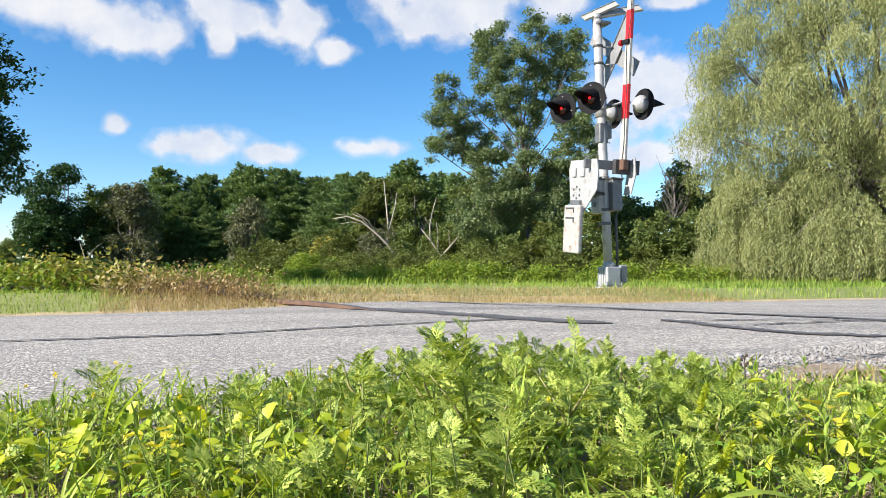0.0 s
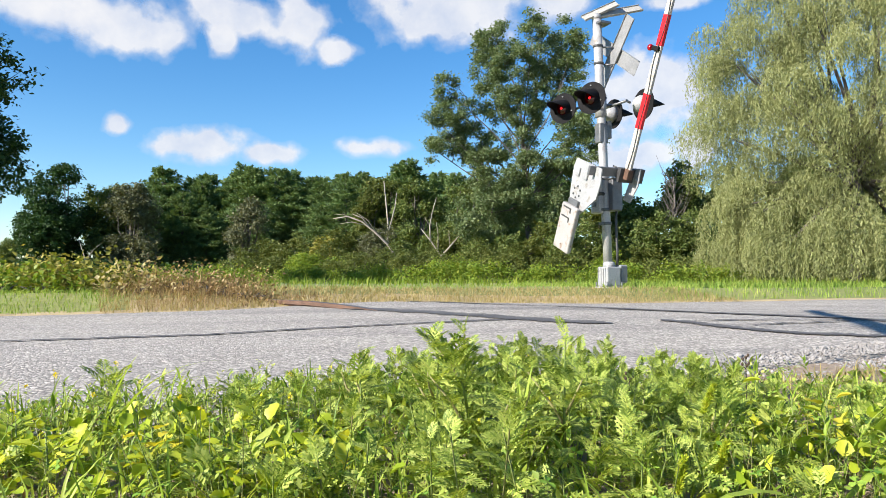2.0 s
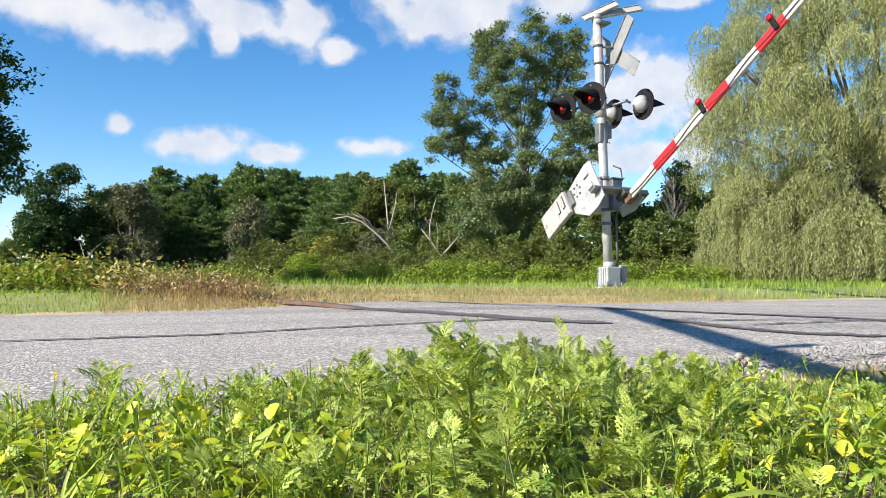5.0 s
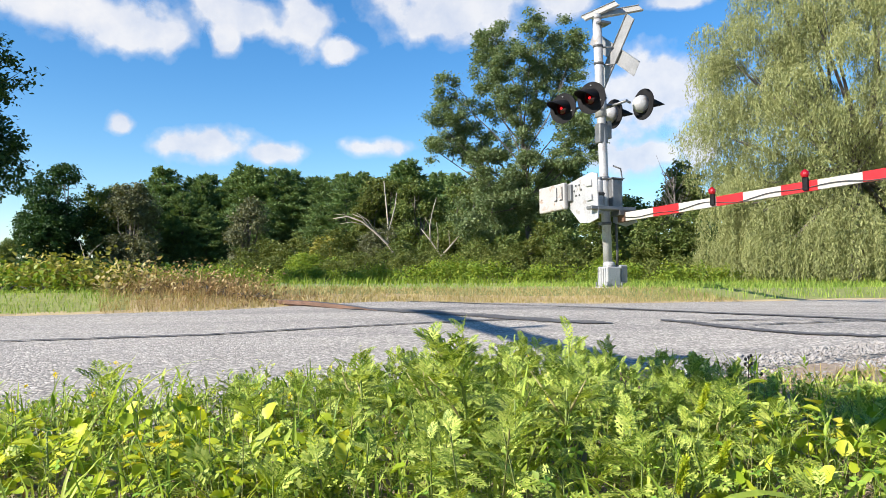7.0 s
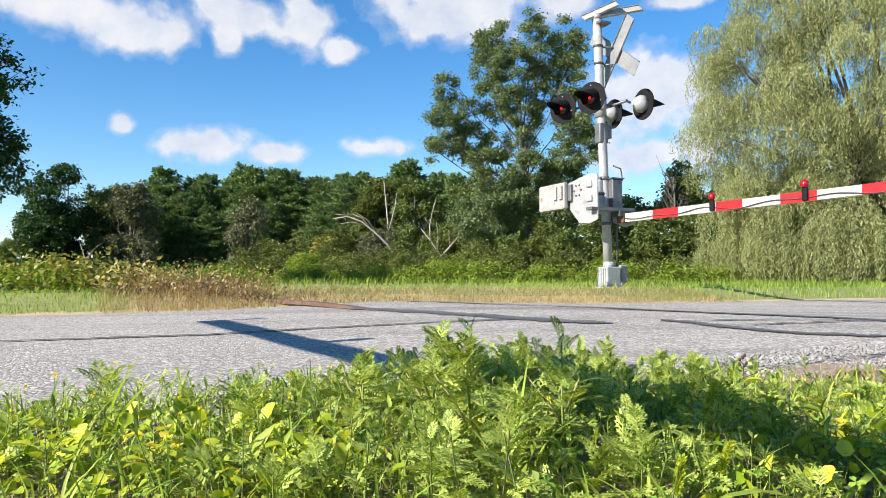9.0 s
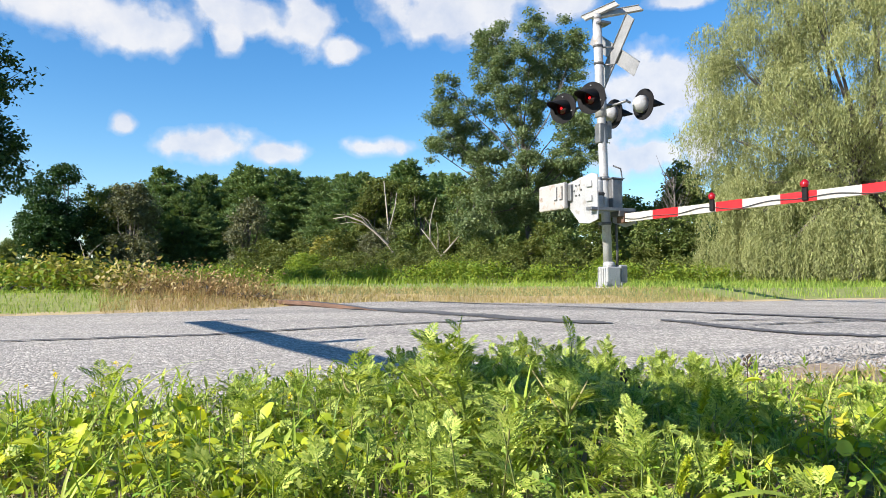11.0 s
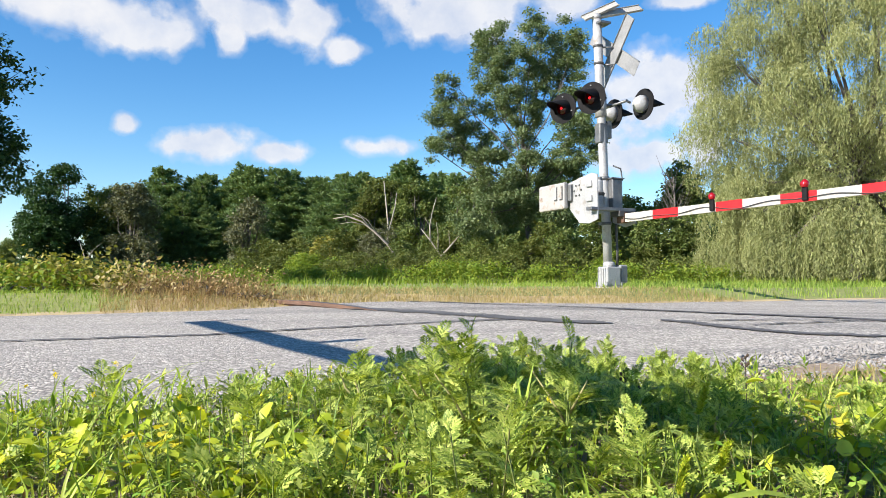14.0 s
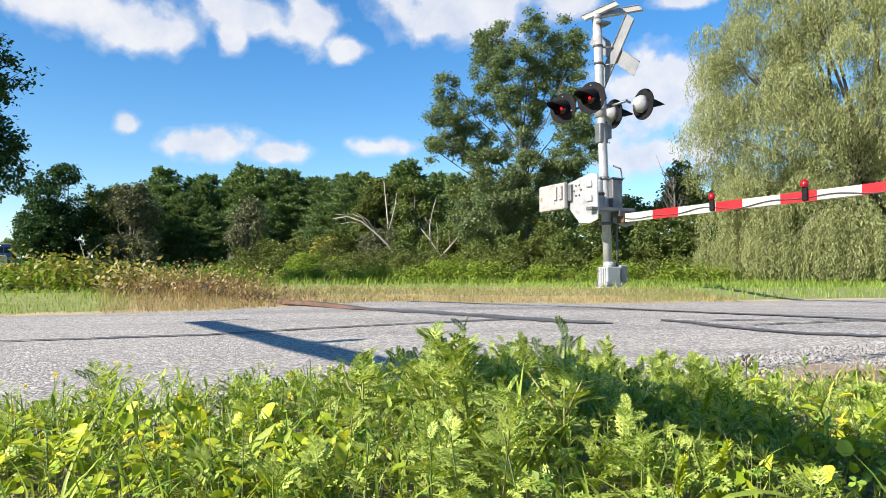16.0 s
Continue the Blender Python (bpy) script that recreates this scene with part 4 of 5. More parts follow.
    dead("fallen_birch", (-3.3, 44.6, 0.1),
         [([(0.6, 0.5, 0.0), (0.4, 0.2, 1.6), (-0.1, 0.1, 2.4), (-0.95, 0.0, 3.2), (-1.65, -0.1, 3.75), (-2.5, -0.2, 4.05), (-3.36, -0.2, 3.9)], 0.10),
          ([(-0.95, 0, 3.2), (-1.6, -0.2, 3.95), (-2.2, -0.3, 4.2)], 0.05), ([(-1.3, 0, 3.5), (-2.2, -0.3, 3.7), (-2.9, -0.3, 3.6)], 0.035),
          ([(-0.7, 0, 3.0), (-1.3, -0.1, 3.85), (-2.0, -0.1, 4.3)], 0.03), ([(-2.2, 0, 3.95), (-2.8, -0.1, 4.2), (-3.3, -0.1, 4.15)], 0.025)], "bleached fallen birch leaning over the hedge")
    dead("dead_tree", (-0.1, 44.4, 0.1),
         [([(0, 0, 0.0), (0.0, 0, 1.6), (-0.6, 0, 2.5), (-1.23, 0, 3.3)], 0.075), ([(0, 0, 1.6), (0.5, 0, 2.2), (1.06, 0, 2.85)], 0.075),
          ([(-0.65, 0, 2.5), (-0.7, 0, 3.5), (-0.55, 0, 4.3), (-0.3, 0, 5.2)], 0.055), ([(-0.7, 0, 3.5), (-1.0, 0, 3.95)], 0.03), ([(-0.2, 0, 1.9), (-0.2, 0, 3.0), (-0.3, 0, 3.7)], 0.035),
          ([(0.5, 0, 2.2), (0.45, 0, 3.2)], 0.025)], "bleached dead forked tree in the hedge")
    dead("dead_tree", (-28.2, 58, 0.1),
         [([(0, 0, 0), (-0.1, 0, 2.0), (-0.6, 0, 3.4)], 0.07), ([(-0.1, 0, 1.6), (0.6, 0, 2.6), (1.2, 0, 3.1)], 0.05), ([(0, 0, 1.2), (-0.9, 0, 2.4)], 0.06)], "pale dead tree under the field trees")
    dead("dead_tree", (-4.0, 52, 0.1),
         [([(0, 0, 0), (0.1, 0, 4.2), (-0.2, 0, 7.2)], 0.10), ([(0.1, 0, 3.4), (0.6, 0, 5.4), (0.7, 0, 6.4)], 0.07)], "pale dead stem standing in the hedge")


def build_willow():
    r = np.random.default_rng(31)
    t = empty("willow_tree", pose(16.35, 30.0, 0.1), "large weeping willow with pale green hanging strands", "willow tree")
    heights, reach = (0.6, 3.2, 5.8, 8.0, 9.4, 10.7, 11.8, 13.2, 14.4), (4.7, 4.9, 5.3, 6.0, 5.7, 4.7, 3.7, 2.4, 0.8)
    boughs = []
    for row, z in enumerate(np.arange(1.7, 14.4, 1.15)):
        wide = float(np.interp(z, heights, reach))
        step = 1.75 / max(wide, 1.2)
        for a in np.arange(0, 2 * math.pi, step) + step * 0.5 * (row % 2):
            if z > 4.5 and r.uniform() < (0.05 if math.sin(a) < 0.25 else 0.35):
                continue
            b, k = a + r.normal(0, 0.13), wide * r.uniform(0.70, 1.05)
            boughs.append((k * math.cos(b), 0.85 * k * math.sin(b), z + r.normal(0, 0.35), b))
    for z in np.arange(4.0, 12.5, 1.1):
        wide = float(np.interp(z, heights, reach))
        for _ in range(5):
            b, k = r.uniform(0, 6.28), wide * r.uniform(0.15, 0.6)
            boughs.append((k * math.cos(b), 0.85 * k * math.sin(b), z, b))
    limb_ends = [(x * 0.8, y * 0.8, z - 0.2, 0.5, 0.5, 0.4) for x, y, z, b in boughs[::5]]
    part("trunk", limbs(r, (0.5, 0, -0.2), sorted(limb_ends, key=lambda e: -e[2]), 0.26, 1), BARK, t)
    locs, yaw, tilt = [], [], []
    for i, (x, y, z, b) in enumerate(boughs):
        drop = min(r.uniform(1.2, 2.1), z - 0.25)
        half = r.uniform(0.55, 0.95)
        for _ in range(int(120 * half)):
            a, k = r.uniform(0, 6.28), math.sqrt(r.uniform(0, 1))
            ox, oy = math.cos(a) * k, math.sin(a) * k
            sx, sy = x + ox * half, y + oy * half
            sz = z + 0.75 * half * (1 - k * k) + r.normal(0, 0.10)
            length = max(0.35, drop * r.uniform(0.5, 1.05) * (1 - 0.25 * k)) if z > 3.4 else sz * r.uniform(0.55, 1.0)
            length = min(length, sz - 0.1)
            n = max(6, int(length * 17))
            u = np.sort(r.uniform(0, 1, n))
            swing = 0.30 * np.sin(u * 1.9) + 0.05 * np.sin(u * 7 + i)
            px, py = sx + ox * swing, sy + oy * swing
            pz = sz + 0.15 * np.sin(u * 3.1) * (1 - u) - length * u ** 1.15
            locs.append(np.stack([px, py, pz], 1) + r.normal(0, 0.045, (n, 3)))
            yaw.append(r.uniform(0, 6.28, n))
            tilt.append(r.normal(-0.95, 0.4, n))
    p, yaw, tilt = np.concatenate(locs), np.concatenate(yaw), np.concatenate(tilt)
    m = turns(yaw, tilt, r.normal(0, 0.8, len(yaw)), r.uniform(0.10, 0.17, len(yaw)))
    v = np.array(LEAF_V) * np.array([0.45, 1, 1])
    solid("crown", *stamp(v, LEAF_F, m, p), LEAF_WILLOW, t)


# ---- grass and weeds ----
def blade(bend=0.5, seg=4, w=0.045):
    v, f = [], []
    for i in range(seg + 1):
        t = i / seg
        y, z = math.sin(bend * t) * t * 0.9, t * math.cos(bend * t * 0.9)
        ww = w * (1 - t ** 1.7) + 0.002
        v += [(-ww, y, z), (0, y + ww * 0.4, z), (ww, y, z)]
    for i in range(seg):
        a = i * 3
        f += [(a, a + 1, a + 4), (a, a + 4, a + 3), (a + 1, a + 2, a + 5), (a + 1, a + 5, a + 4)]
    return v, f


def tuft_patch(name, pts, h0, h1, material, label, seed, bend=0.6, w=0.03, lean=0.25):
    r = np.random.default_rng(seed)
    pts = np.asarray(pts)
    k = len(pts)
    v, f = blade(bend, 2, w)
    m = turns(r.uniform(0, 6.28, k), r.normal(0, lean, k), None, r.uniform(h0, h1, k))
    z = ground_z(pts[:, 0], pts[:, 1]) - 0.01
    tagged(solid(name, *stamp(v, f, m, np.column_stack([pts, z])), material), label, "grass", kind="stuff")


def strip_points(r, n, x0, x1, q0, q1):
    """Points on a stretch of the plan along the road: x0..x1 along it, q0..q1 across it."""
    a, q = r.uniform(x0, x1, n), r.uniform(q0, q1, n)
    q = np.where(q > FAR_EDGE - 0.1, q + edge_at(a) - FAR_EDGE, q)
    c, s = math.cos(radians(25)), math.sin(radians(25))
    return np.stack([a * c - q * s, a * s + q * c], 1)


def past_edge(g):
    along, q = road_place(g[:, 0], g[:, 1])
    return g[q > edge_at(along) + 0.05]


def build_verges():
    r = np.random.default_rng(51)
    F = FAR_EDGE
    tuft_patch("straw_grass", strip_points(r, 15000, 0.0, 8.2, F - 0.04, F + 1.3), 0.025, 0.10, GRASS_STRAW, "dry straw-coloured grass along the road edge", 1, 0.8, 0.05)
    tuft_patch("verge_grass", strip_points(r, 18000, 7.0, 34, F + 0.12, F + 5), 0.06, 0.16, GRASS_VERGE, "mown green grass beyond the road", 2, 0.7, 0.05)
    tuft_patch("verge_grass", strip_points(r, 10000, -9, 16, F + 0.9, F + 7), 0.03, 0.10, GRASS_VERGE, "thin yellow-green grass around the signal", 3, 0.8, 0.05)
    tuft_patch("field_grass", strip_points(r, 8000, -12, 40, F + 6, F + 22), 0.10, 0.32, LEAF_BRIGHT, "tall field grass before the hedge", 4, 0.6, 0.05)
    # near verge along the road, on both sides of the weeds and behind the eye
    g = strip_points(r, 10000, -14, 14, -4.0, NEAR_EDGE - 0.1)
    g = g[(np.hypot(g[:, 0], g[:, 1]) > 0.7) & ~((g[:, 1] > 0) & (np.abs(g[:, 0]) < 0.80 * g[:, 1] + 0.1))]
    tuft_patch("verge_grass", g, 0.05, 0.18, GRASS_VERGE, "rough green grass on the near verge", 8, 0.9, 0.03, 0.35)
    # left verge: green grass, searing and dry weeds around the track
    g = np.stack([r.uniform(-8, -3.0, 20000), r.uniform(5.4, 10.0, 20000)], 1)
    g = past_edge(g)
    tuft_patch("verge_grass", g, 0.03, 0.085, GRASS_VERGE, "green grass on the verge beside the track", 5, 0.7, 0.05)
    g = np.stack([r.normal(-2.6, 0.36, 2600), r.normal(7.5, 0.3, 2600)], 1)
    g = past_edge(g)
    tuft_patch("dry_weeds", g, 0.05, 0.20, LEAF_DRY, "dead brown weeds beside the rails", 6, 0.7, 0.012, 0.35)
    g = strip_points(r, 1900, 0.3, 2.1, F + 0.05, F + 0.7)
    g = past_edge(g)
    tuft_patch("dry_weeds", g, 0.04, 0.13, LEAF_DRY, "dead brown weeds beside the rails", 7, 0.8, 0.014, 0.4)
    sear, dry, green = "yellowing leafy weed clump beside the track", "brown withered weed clump beside the track", "bright green weed clump on the verge"
    for i, (x, y, w, h, leaf, lab) in enumerate((
            (-4.9, 8.3, 0.5, 0.34, LEAF_SEAR, sear), (-4.35, 8.1, 0.5, 0.56, LEAF_SEAR, sear), (-3.9, 8.0, 0.5, 0.60, LEAF_SEAR, sear), (-3.5, 7.9, 0.4, 0.50, LEAF_SEAR, sear),
            (-4.1, 7.6, 0.4, 0.24, LEAF_BRIGHT, green), (-4.65, 7.7, 0.4, 0.26, LEAF_BRIGHT, green), (-5.4, 8.6, 0.5, 0.32, LEAF_BRIGHT, green), (-6.2, 9.6, 0.6, 0.36, LEAF_BRIGHT, green),
            (-3.15, 7.75, 0.36, 0.42, LEAF_DRY, dry), (-2.85, 7.5, 0.32, 0.32, LEAF_DRY, dry), (-2.55, 7.35, 0.30, 0.30, LEAF_DRY, dry), (-2.3, 7.25, 0.28, 0.26, LEAF_DRY, dry),
            (-2.08, 7.2, 0.24, 0.22, LEAF_DRY, dry), (-1.88, 7.2, 0.20, 0.17, LEAF_DRY, dry), (-3.1, 7.3, 0.3, 0.20, GRASS_STRAW, "pale straw-coloured weed clump beside the track"),
            (-5.0, 14.2, 0.8, 0.62, LEAF_BRIGHT, "bright green weed clump behind the track"), (-4.2, 14.8, 0.8, 0.66, LEAF_BRIGHT, "bright green weed clump behind the track"),
            (-4.3, 16.5, 0.7, 0.42, GRASS_STRAW, "pale withered weed mound in the field"))):
        bush("weed_clump", (x, y, float(ground_z(x, y)) + 0.02), w, 0.44 * h, leaf, lab, 500 + i, 620 if leaf != LEAF_DRY else 420, 0.055 if leaf != LEAF_DRY else 0.034, "weed clumps beside the track")
    # upright stalks that stand out of the clumps
    g = np.stack([r.uniform(-4.7, -3.1, 130), r.uniform(7.7, 8.3, 130)], 1)
    tuft_patch("dry_weeds", g, 0.16, 0.33, LEAF_SEAR, "upright yellowing weed stalks beside the track", 9, 0.3, 0.018, 0.15)
    g = np.column_stack([np.linspace(-3.2, -1.8, 420) + r.normal(0, 0.05, 420), np.linspace(7.6, 7.2, 420) + r.normal(0, 0.16, 420)])
    tuft_patch("dry_weeds", g, 0.10, 0.27, LEAF_DRY, "upright dead brown weed stalks beside the rails", 10, 0.35, 0.014, 0.22)


def lobed_leaf(wide=1.0, pairs=6):
    """A finely cut ragweed leaf along +y, one metre long before scaling."""
    v, f = [], []

    def strip(x0, y0, dx, dy, ln, w):
        px, py = -dy, dx
        b = len(v)
        v.extend([(x0 - px * w * 0.5, y0 - py * w * 0.5, 0), (x0 + px * w * 0.5, y0 + py * w * 0.5, 0),
                  (x0 + dx * ln * 0.55 + px * w, y0 + dy * ln * 0.55 + py * w, 0.02), (x0 + dx * ln, y0 + dy * ln, 0), (x0 + dx * ln * 0.55 - px * w, y0 + dy * ln * 0.55 - py * w, 0.02)])
        f.extend([(b, b + 1, b + 2), (b, b + 2, b + 4), (b + 4, b + 2, b + 3)])
    strip(0, 0, 0, 1, 1.0, 0.022)
    for i in range(pairs):
        y = 0.16 + i * 0.78 / pairs
        ln = 0.40 * math.sin(math.pi * (0.22 + 0.72 * i / pairs)) + 0.05
        for s in (-1, 1):
            a = 0.62 + 0.06 * i
            dx, dy = s * math.cos(a), math.sin(a)
            strip(0, y, dx, dy, ln, 0.036 * wide)
            for t, k in ((0.42, 0.45),):
                for e in (-1, 1):
                    b = a + e * 0.75
                    strip(dx * ln * t, y + dy * ln * t, s * math.cos(b), math.sin(b), ln * k, 0.026 * wide)
    v = np.array(v)
    v[:, 2] += -0.28 * v[:, 1] ** 2 + 0.10 * np.abs(v[:, 0])
    return v, np.array(f)


def heart_leaf():
    t = np.linspace(0, 2 * math.pi, 20, endpoint=False)
    rad = 0.5 * (1 + 0.09 * np.cos(5 * t) + 0.08 * np.cos(9 * t + 1))
    x, y = rad * np.sin(t) * 0.92, 0.5 - rad * np.cos(t)
    y = np.where(np.abs(x) < 0.08, np.where(y < 0.5, y + 0.12, y + 0.10), y)
    v = [(0, 0.42, -0.02)] + [(a, b, 0.32 * abs(a) - 0.30 * (b - 0.4) ** 2) for a, b in zip(x, y)]
    return np.array(v), np.array([(0, 1 + i, 1 + (i + 1) % 20) for i in range(20)])


def lance_leaf(w=0.13):
    v, f = [], []
    for i in range(6):
        t = i / 5
        ww = w * math.sin(math.pi * min(1, 0.1 + 0.9 * t) ** 0.8) + 0.004
        z = -0.3 * t * t
        v += [(-ww, t, z + 0.3 * ww), (0, t, z), (ww, t, z + 0.3 * ww)]
    for i in range(5):
        a = i * 3
        f += [(a, a + 1, a + 4), (a, a + 4, a + 3), (a + 1, a + 2, a + 5), (a + 1, a + 5, a + 4)]
    return np.array(v), np.array(f)


def clover_leaf():
    v, f = [], []
    for k in range(3):
        a = k * 2.09
        c, s = math.cos(a), math.sin(a)
        b = len(v)
        for x, y, z in ((0, 0, 0), (0.30, 0.45, 0.08), (0.20, 0.85, 0.02), (0, 0.78, 0), (-0.20, 0.85, 0.02), (-0.30, 0.45, 0.08)):
            v.append((x * c - y * s, x * s + y * c, z))
        f += [(b, b + 1, b + 2), (b, b + 2, b + 3), (b, b + 3, b + 4), (b, b + 4, b + 5)]
    return np.array(v), np.array(f)


THIN_RAG = lobed_leaf(0.95, 6)
RAG, HEART, LANCE, CLOVER = lobed_leaf(1.1, 6), heart_leaf(), lance_leaf(), clover_leaf()


def rag_poses(r, h, leaf, n):
    """Where the leaves of one ragweed sit: up the stem, longest in the middle."""
    t = np.linspace(0.12, 1.0, n)
    yaw = np.arange(n) * 2.4 + r.uniform(0, 6.28) + r.normal(0, 0.3, n)
    tilt = 0.35 + 0.75 * t + r.normal(0, 0.25, n)
    size = leaf * (0.45 + 0.75 * np.sin(math.pi * (0.15 + 0.75 * t))) * r.uniform(0.8, 1.15, n)
    return t * h, yaw, tilt, size


def ragweed(where, h, leaf, n, seed, lean=(0, 0), branches=3):
    """A tall ragweed: stem, side shoots, and every leaf a part."""
    r = np.random.default_rng(seed)
    t = empty("ragweed", pose(*where), "leafy green ragweed with finely cut leaves", "weed", "tall weeds at the verge")
    shoots = [((0, 0, 0), (lean[0] * h, lean[1] * h, h), n)]
    for i in range(branches):
        z = h * r.uniform(0.25, 0.6)
        a = r.uniform(0, 6.28)
        ln = h * r.uniform(0.3, 0.5)
        b = (lean[0] * z, lean[1] * z, z)
        shoots.append((b, (b[0] + math.cos(a) * ln * 0.6, b[1] + math.sin(a) * ln * 0.6, z + ln * 0.85), n // 2))
    bm = bmesh.new()
    mesh = bpy.data.meshes.new("leaf")
    mesh.from_pydata(THIN_RAG[0].tolist(), [], THIN_RAG[1].tolist())
    mesh.materials.append(LEAF_RAG)
    for a, b, k in shoots:
        a, b = Vector(a), Vector(b)
        mid = a.lerp(b, 0.5) + Vector((r.normal(0, 0.004), r.normal(0, 0.004), 0))
        tube(bm, [a, mid, b], [0.0028, 0.0022, 0.001], 6)
        hh, yaw, tilt, size = rag_poses(r, 1.0, leaf, k)
        for z, ya, ti, si in zip(hh, yaw, tilt, size):
            ob = new("leaf", mesh)
            ob.parent = t
            ob.matrix_basis = Matrix.Translation(a.lerp(b, min(z, 1.0))) @ Matrix.Rotation(ya, 4, "Z") @ Matrix.Rotation(ti, 4, "X") @ Matrix.Scale(si, 4)
    part("stem", bm, STEM, t)
    # small flower spike
    locs = np.array([shoots[0][1]]) + np.column_stack([r.normal(0, 0.002, 14), r.normal(0, 0.002, 14), np.linspace(-0.01, 0.03, 14)])
    v, f = stamp(LEAF_V, LEAF_F, turns(r.uniform(0, 6.28, 14), r.uniform(-0.4, 0.6, 14), None, 0.007), locs)
    solid("flower_spike", v, f, LEAF_HEART, t)
    return t


def cover(name, chunks, material, label, category="weeds"):
    v, f = gather(chunks)
    ob = solid(name, v, f, material)
    ob.data.polygons.foreach_set("use_smooth", [name != "gravel"] * len(ob.data.polygons))
    return tagged(ob, label, category, kind="stuff")


def verge_points(r, n, d0, d1, u0=-0.72, u1=0.72):
    """Points on the near verge between the eye and the road, by distance ahead and by bearing."""
    d = np.sqrt(r.uniform(d0 * d0, d1 * d1, n))
    u = r.uniform(u0, u1, n)
    p = np.stack([u * d, d], 1)
    q = -0.4226 * p[:, 0] + 0.9063 * p[:, 1]
    return p[(q < NEAR_EDGE + 0.2) & (d < np.where(u > 0.30, 2.15 - 0.9 * (u - 0.3), 3.0))]


def stems(chunks, r, foot, top, w=0.0016):
    """Thin three-sided stalks from foot to top."""
    k = len(foot)
    ring = np.array([(1, 0), (-0.5, 0.87), (-0.5, -0.87)]) * w
    base = np.stack([np.column_stack([foot[:, 0] + a, foot[:, 1] + b, foot[:, 2]]) for a, b in ring], 1)
    tip = np.stack([np.column_stack([top[:, 0] + a * 0.6, top[:, 1] + b * 0.6, top[:, 2]]) for a, b in ring], 1)
    v = np.concatenate([base, tip], 1).reshape(-1, 3)
    f = np.array([(0, 1, 4), (0, 4, 3), (1, 2, 5), (1, 5, 4), (2, 0, 3), (2, 3, 5)])
    chunks.append((v, (f[None] + (np.arange(k) * 6)[:, None, None]).reshape(-1, 3)))


def verge_z(x, y):
    """The height on which the weeds of the near verge stand."""
    return np.maximum(ground_z(x, y), -0.012)


def build_weeds():
    r = np.random.default_rng(71)
    gz = lambda p: verge_z(p[:, 0], p[:, 1])
    stalk = []
    # low ragweed cover, tallest in the middle
    p = verge_points(r, 900, 0.95, 2.3)
    mid = np.exp(-((p[:, 0] / p[:, 1] - 0.12) / 0.32) ** 2)
    keep = r.uniform(0, 1, len(p)) < 0.20 + 0.42 * mid
    p, mid = p[keep], mid[keep]
    chunks = []
    for (x, y), k in zip(p, mid):
        h = (0.055 + 0.075 * k) * r.uniform(0.6, 1.25)
        n = int(r.integers(9, 15))
        hh, yaw, tilt, size = rag_poses(r, h, r.uniform(0.030, 0.056), n)
        yaw, tilt = yaw + r.normal(0, 0.5, n), tilt + r.normal(0, 0.35, n)
        z0 = float(verge_z(x, y))
        lean = r.normal(0, 0.15, 2)
        loc = np.column_stack([x + lean[0] * hh, y + lean[1] * hh, z0 + hh])
        chunks.append(stamp(*RAG, turns(yaw, tilt, r.normal(0, 0.6, n), size), loc))
        stems(stalk, r, np.array([[x, y, z0]]), np.array([[x + lean[0] * h, y + lean[1] * h, z0 + h]]), 0.0022)
    cover("ragweed_cover", chunks, LEAF_RAG, "dense low ragweed on the road verge")
    # leafy shoots with narrow leaves
    chunks = []
    for x, y in verge_points(r, 380, 0.95, 2.1):
        h = r.uniform(0.04, 0.12)
        n = int(r.integers(8, 15))
        t = np.linspace(0.15, 1, n)
        z0 = float(verge_z(x, y))
        lean = r.normal(0, 0.2, 2)
        loc = np.column_stack([x + lean[0] * h * t, y + lean[1] * h * t, z0 + h * t])
        chunks.append(stamp(*LANCE, turns(np.arange(n) * 2.4 + r.uniform(0, 6), 0.2 + 0.9 * t + r.normal(0, 0.2, n), r.normal(0, 0.3, n), r.uniform(0.014, 0.028) * r.uniform(0.7, 1.2, n)), loc))
        stems(stalk, r, np.array([[x, y, z0]]), loc[-1:], 0.0015)
    cover("leafy_shoots", chunks, LEAF_GRASS, "narrow-leaved green weed shoots on the verge")
    # wiry medick shoots: sprawling stalks with many small leaves
    chunks = []
    for x, y in verge_points(r, 520, 0.95, 2.25):
        z0, h = float(verge_z(x, y)), r.uniform(0.05, 0.13)
        d = r.normal(0, 0.55, 2)
        n = int(r.integers(10, 18))
        t = np.linspace(0.1, 1, n)
        loc = np.column_stack([x + d[0] * h * t ** 1.4, y + d[1] * h * t ** 1.4, z0 + h * t]) + r.normal(0, 0.004, (n, 3))
        chunks.append(stamp(LEAF_V, LEAF_F, turns(r.uniform(0, 6.28, n), r.normal(0.35, 0.5, n), r.normal(0, 0.6, n), r.uniform(0.008, 0.018, n)), loc))
        stems(stalk, r, np.array([[x, y, z0]]), loc[-1:], 0.0011)
    cover("wiry_shoots", chunks, LEAF_RAG, "sprawling small-leaved green shoots on the verge")
    # dry litter on the bare soil beside the gravel
    p = strip_points(r, 4600, 1.7, 4.0, NEAR_EDGE - 0.75, NEAR_EDGE - 0.22)
    k = len(p)
    v, f = blade(1.2, 3, 0.04)
    cover("dry_litter", [stamp(v, f, turns(r.uniform(0, 6.28, k), r.normal(0, 0.7, k), None, r.uniform(0.02, 0.07, k)), np.column_stack([p, gz(p)]))], GRASS_STRAW, "dry orange-brown grass litter beside the gravel", "grass")
    # broad round leaves, mostly at the two sides
    chunks, yel = [], []
